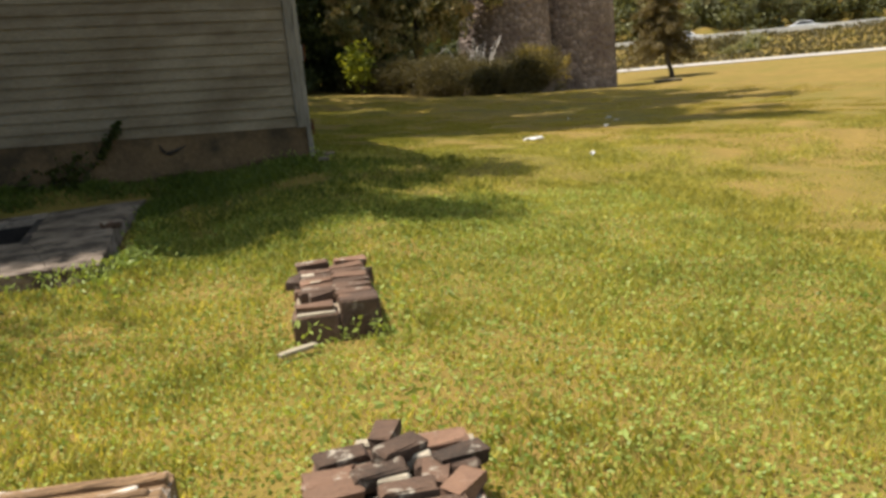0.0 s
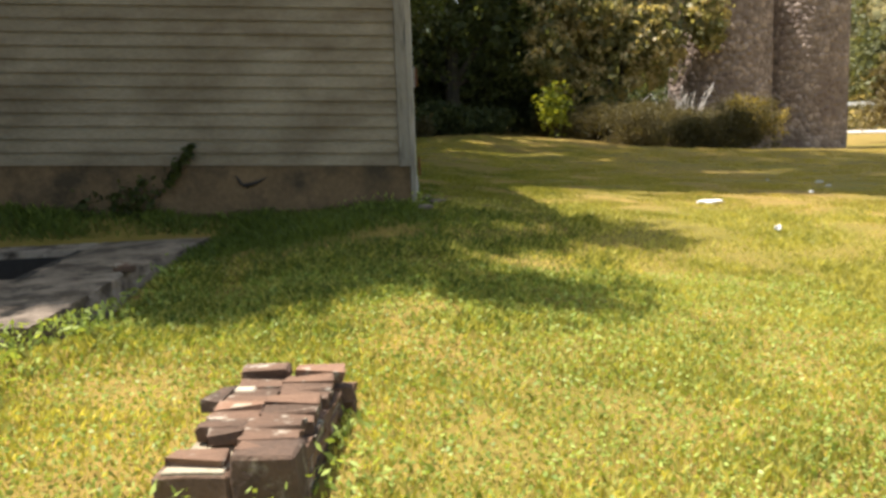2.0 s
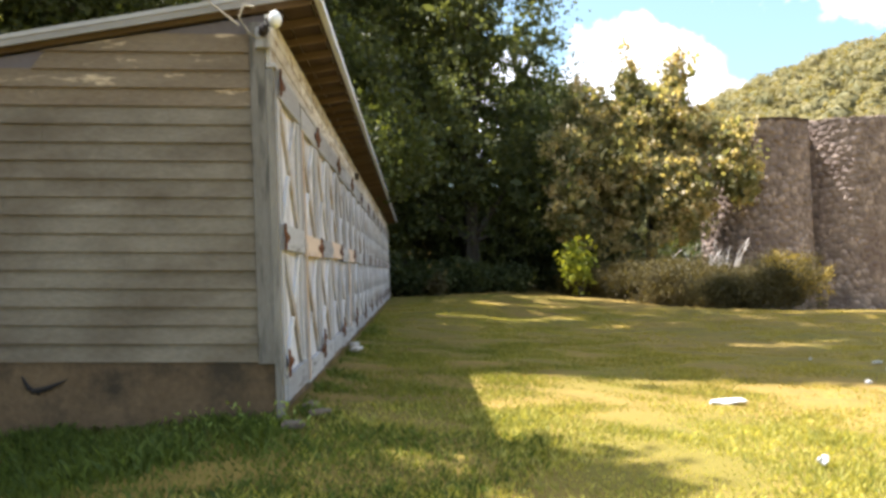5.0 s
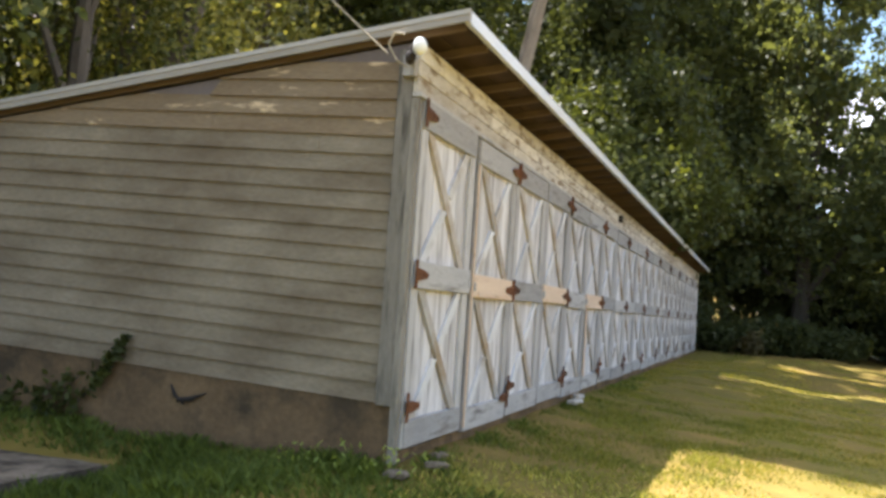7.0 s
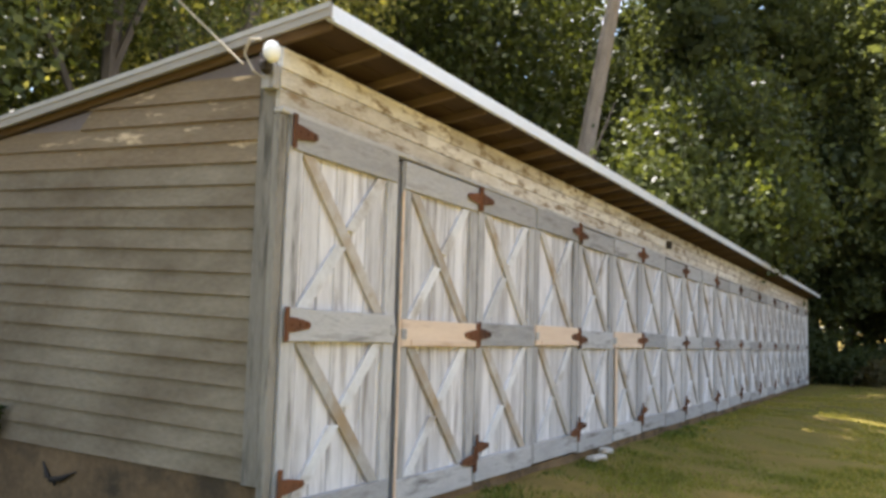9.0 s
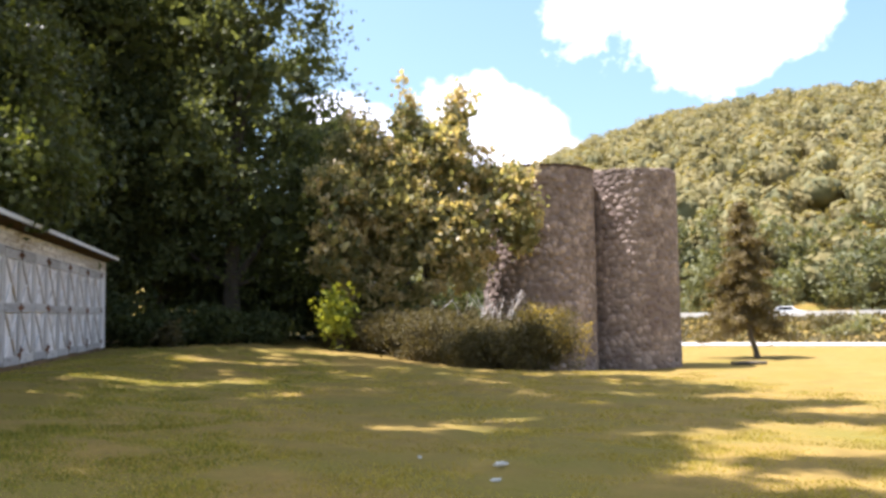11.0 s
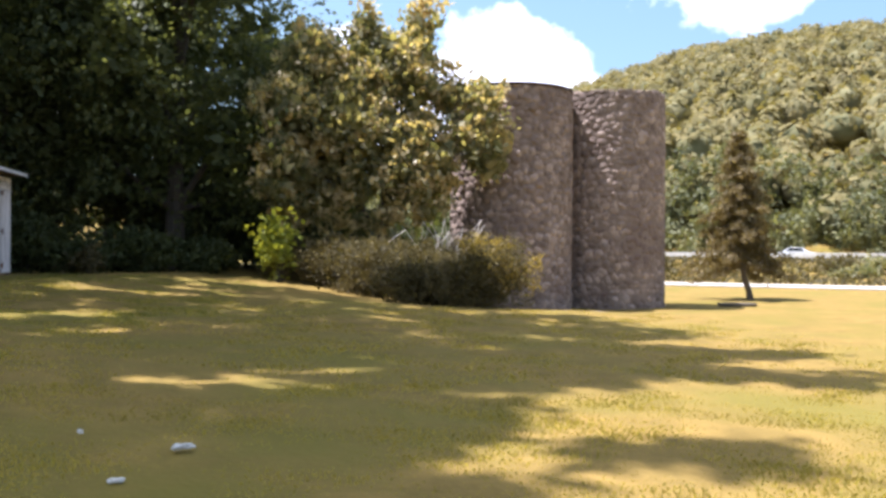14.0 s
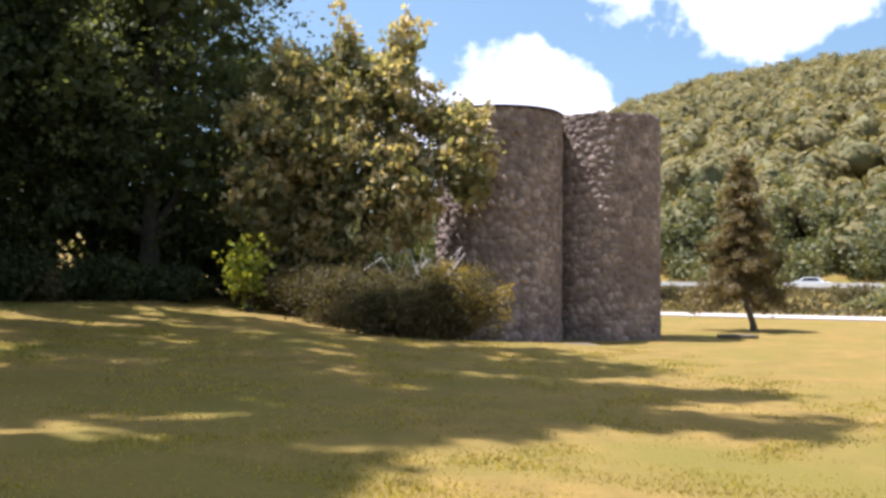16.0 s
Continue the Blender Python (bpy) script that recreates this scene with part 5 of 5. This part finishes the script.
def make_far_woods():
    # shrubs on the bank
    q = np.random.default_rng(21)
    for k in range(22):
        u, s = q.uniform(-45, 75), q.uniform(14, 30)
        p = road_point(u, s)
        shrub(p[0], p[1], q.uniform(1.2, 2.6), 1.4, q.uniform(0.9, 1.8), "olive roadside shrub on the bank", (M_LEAF_OLIVE, M_LEAF_LIT)[k % 2], 40, 30, 0.22, 0.35)
    # rough grass and weeds on the bank
    n = 26000
    u, s = q.uniform(-70, 110, n), q.uniform(5, 38, n)
    px, py = ROAD_AT[0] + ROAD_WAY[0] * u + ROAD_OUT[0] * s, ROAD_AT[1] + ROAD_WAY[1] * u + ROAD_OUT[1] * s
    tall = 0.25 + 0.5 * np.clip(np.sin(u * 0.21) * np.sin(s * 0.4 + u * 0.13), 0, 1)
    c = np.stack((px, py, ground_z(px, py) + q.random(n) * tall), axis=1)
    part("roadside_scrub", leaves(c, 0.3, M_LEAF_OLIVE, -0.8, 2.0), None, None, "rough olive weeds on the highway bank", "stuff")["category"] = "weeds"
    # the first rank of trees behind the road
    pts = []
    for u in np.arange(-90, 170, 4.2):
        for row in range(3):
            p = road_point(u + q.normal() * 1.5, 60 + row * 6 + q.normal() * 1.5)
            z, h, r = gz(*p), q.uniform(6, 11) + 2 * row, q.uniform(2.2, 3.4)
            lobes = [((p[0] + q.normal() * r * 0.45, p[1] + q.normal() * r * 0.45, z + h * f), (r * 0.7, r * 0.7, h * 0.22)) for f in (0.2, 0.42, 0.65, 0.85)]
            pts.append(clumps(lobes, 30, 18, 0.6, 0.5))
    part("roadside_woods", leaves(np.concatenate(pts), 0.48, M_LEAF_FAR), None, None, "rank of green trees behind the highway", "stuff")["category"] = "woods"
    # the ridge: a crown for every tree on its face
    ico = bmesh.new()
    bmesh.ops.create_icosphere(ico, subdivisions=1, radius=1)
    ball = np.array([v.co for v in ico.verts])
    tri = np.array([[v.index for v in f.verts] for f in ico.faces])
    ico.free()
    az, r = [], 128.0
    while r < 455:
        step = 5.0 + r * 0.007
        for a in np.arange(4, 62, math.degrees(step / r)):
            az.append((a + q.normal() * 0.4 * math.degrees(step / r), r + q.normal() * 2.0))
        r += step
    az = np.array(az)
    cx, cy = 9 + az[:, 1] * np.sin(np.radians(az[:, 0])), az[:, 1] * np.cos(np.radians(az[:, 0]))
    off = (cx - ROAD_AT[0]) * ROAD_OUT[0] + (cy - ROAD_AT[1]) * ROAD_OUT[1]
    keep = off > 66
    cx, cy = cx[keep], cy[keep]
    n = len(cx)
    size = q.uniform(2.6, 5.2, n)
    high = q.uniform(5, 10, n)
    cz = ground_z(cx, cy) + high * 0.5
    mid = np.stack((cx, cy, cz), axis=1)
    rad = np.stack((size, size, high * 0.5), axis=1)
    wob = 1 + 0.07 * q.normal(size=(n, len(ball)))
    v = ball[None] * wob[..., None] * rad[:, None, :] * 0.84 + mid[:, None, :]
    faces = tri[None] + (np.arange(n) * len(ball))[:, None, None]
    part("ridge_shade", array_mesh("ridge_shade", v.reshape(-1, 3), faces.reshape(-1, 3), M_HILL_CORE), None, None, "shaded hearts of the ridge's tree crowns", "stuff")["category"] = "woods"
    # leaf masses over each crown's upper side, towards the open valley
    per = 66
    d = q.normal(size=(n, per, 3))
    d[..., 2] = np.abs(d[..., 2]) * 1.1
    d[..., 1] -= 0.35
    d /= np.linalg.norm(d, axis=2)[..., None]
    at = mid[:, None, :] + d * rad[:, None, :] * q.uniform(0.82, 1.08, (n, per, 1))
    part("ridge_woods", shell(at.reshape(-1, 3), d.reshape(-1, 3), 1.15, M_HILL), None, None, "wooded ridge in early autumn colour", "stuff")["category"] = "woods"


M_LEAF_FAR = surface("roadside_leaf", (0.050, 0.062, 0.028), (0.21, 0.21, 0.098), 0.1, 0.6, 0, 1, spread=0.35, island=True, through_light=0.3)
make_roads()
make_car(-1, 46, "white car on the highway")
make_car(15, 48.5, "white car on the highway")
make_far_woods()

# ---- grass ----


def blades(n, x0, x1, y0, y1, tall, wide):
    x, y = rng.uniform(x0, x1, n), rng.uniform(y0, y1, n)
    keep = ~((x < np.interp(y, (-4.6, -2.55, -0.48), (-2.66, -2.58, -2.27)) + 0.02) & (y > -4.6) & (y < -0.42) & (ground_z(x, y) < -0.21)) & ~((x < 0.02) & (y > -0.12)) & ~((np.abs(x + 1.07) < 0.33) & (np.abs(y + 6.2) < 0.6)) & ~((np.abs(x + 1.42) < 0.33) & (np.abs(y + 9.35) < 0.4))
    tuft = np.sin(x * 3.1 + 2 * np.sin(y * 2.3)) * np.sin(y * 2.7 + 1.5 * np.sin(x * 1.9))
    keep &= rng.random(n) < 0.82 + 0.18 * tuft
    # each stand thins out unevenly towards its open sides
    rim = np.minimum(x1 - x, y - y0)
    if x0 < -3:
        rim = np.minimum(rim, x - x0)
    if not -0.5 < y1 < 0.2:
        rim = np.minimum(rim, y1 - y)
    keep &= rng.random(n) < np.clip(rim / 1.1 + 0.35 * tuft, 0, 1)
    keep &= ~((((x + 1.15) / 0.55) ** 2 + ((y + 7.9) / 0.95) ** 2 < 1) & (rng.random(n) < 0.62))
    keep &= ~((np.abs(x + 1.03) < 0.45) & (np.abs(y + 6.3) < 0.85) & (rng.random(n) < 0.6))
    x, y, tuft = x[keep], y[keep], tuft[keep]
    n = len(x)
    z = ground_z(x, y) - 0.015
    h = tall * rng.uniform(0.5, 1.25, n) * (1 + 0.35 * tuft)
    a = rng.uniform(0, 2 * np.pi, n)
    lean = rng.uniform(0.1, 0.9, n) * h
    b = rng.uniform(0, 2 * np.pi, n)
    w = wide * rng.uniform(0.6, 1.3, n)
    px, py = np.cos(a) * w / 2, np.sin(a) * w / 2
    lx, ly = np.cos(b) * lean, np.sin(b) * lean
    v = np.stack((np.stack((x - px, y - py, z), 1), np.stack((x + px, y + py, z), 1), np.stack((x + px * 0.8 + lx * 0.4, y + py * 0.8 + ly * 0.4, z + h * 0.65), 1), np.stack((x - px * 0.1 + lx, y - py * 0.1 + ly, z + h), 1)), axis=1)
    return v.reshape(-1, 3)


def make_grass():
    sunny = [blades(255000, -4.8, 4.9, -10.8, -1.6, 0.062, 0.012), blades(34000, 0.2, 6.2, -3.0, 1.2, 0.055, 0.013), blades(14000, 1.5, 6, -1.0, 3.0, 0.045, 0.013), blades(50000, 3.4, 8, -9.5, 0.8, 0.045, 0.014), blades(34000, 2.4, 11.5, -5.5, 2.6, 0.04, 0.018), blades(30000, 5.5, 13.5, -6.5, 3.6, 0.03, 0.022), blades(26000, -9, -4.2, -11, -4.5, 0.08, 0.014)]
    # deep green blades whose darker colour carries the shade along the wall
    shade_toned = [blades(62000, -5.2, 2.0, -3.6, -0.14, 0.06, 0.013), blades(36000, -2.4, 2.0, -4.6, -2.0, 0.06, 0.013), blades(34000, -6.4, 0.0, -1.3, -0.14, 0.10, 0.014), blades(12000, 0.05, 0.5, -0.2, 12.0, 0.06, 0.014)]
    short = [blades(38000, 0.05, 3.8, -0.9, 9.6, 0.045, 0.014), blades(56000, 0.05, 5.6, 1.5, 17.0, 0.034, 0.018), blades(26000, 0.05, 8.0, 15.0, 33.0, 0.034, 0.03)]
    mown = [blades(125000, 2.4, 16.0, -0.2, 9.8, 0.032, 0.017), blades(70000, 0.1, 20, 9.0, 24.0, 0.034, 0.03)]
    for sets, name, material, label in ((sunny, "grass", M_GRASS, "uncut yellow-green grass in full sun"), (shade_toned, "lush_grass", M_SHADE_TONED, "deep green grass along the shed, its shade put into the colour"), (short, "short_grass", M_MEADOW, "short green grass beside the shed's doors"), (mown, "lawn_grass", M_DRY, "short dry brownish lawn under the trees")):
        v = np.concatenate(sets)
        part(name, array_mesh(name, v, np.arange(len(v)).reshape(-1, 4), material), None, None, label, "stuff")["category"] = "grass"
    n = 60000
    x, y = rng.uniform(-4.2, 3.5, n), rng.uniform(-10, -2.5, n)
    near = ~((x < -2.25) & (y > -4.85))
    x, y = x[near], y[near]
    c = np.stack((x, y, ground_z(x, y) + rng.uniform(0.015, 0.06, len(x))), axis=1)
    part("clover", leaves(c, 0.02, M_WEED, 0.0, 1.3, 0.6), None, None, "low clover and broad weeds among the grass", "stuff")["category"] = "weeds"
    edge = []
    for x, y, s, k in ((-1.35, -6.85, 0.16, 60), (-0.85, -6.98, 0.12, 60), (-0.6, -6.6, 0.14, 50), (-0.65, -6.1, 0.12, 50), (-2.5, -4.2, 0.2, 120), (-2.6, -4.95, 0.25, 120), (-3.2, -4.8, 0.25, 100), (-2.35, -3.2, 0.16, 80), (-2.3, -2.4, 0.14, 90), (-0.98, -6.1, 0.05, 20), (-1.1, -8.4, 0.3, 90), (-2.75, -4.7, 0.16, 150), (-3.6, -4.75, 0.3, 160), (-4.4, -4.7, 0.3, 160), (-2.45, -3.75, 0.14, 130), (-2.5, -4.4, 0.14, 140), (0.0, -0.3, 0.15, 60), (-0.5, -0.4, 0.2, 60)):
        p = np.stack((x + rng.normal(size=k) * s, y + rng.normal(size=k) * s, np.zeros(k)), axis=1)
        p[:, 2] = ground_z(p[:, 0], p[:, 1]) + rng.uniform(0.02, 0.2, k)
        edge.append(p)
    part("weeds", leaves(np.concatenate(edge), 0.022, M_WEED, -0.8, 2.6), None, None, "taller weeds along the bricks and slab", "stuff")["category"] = "weeds"


make_grass()
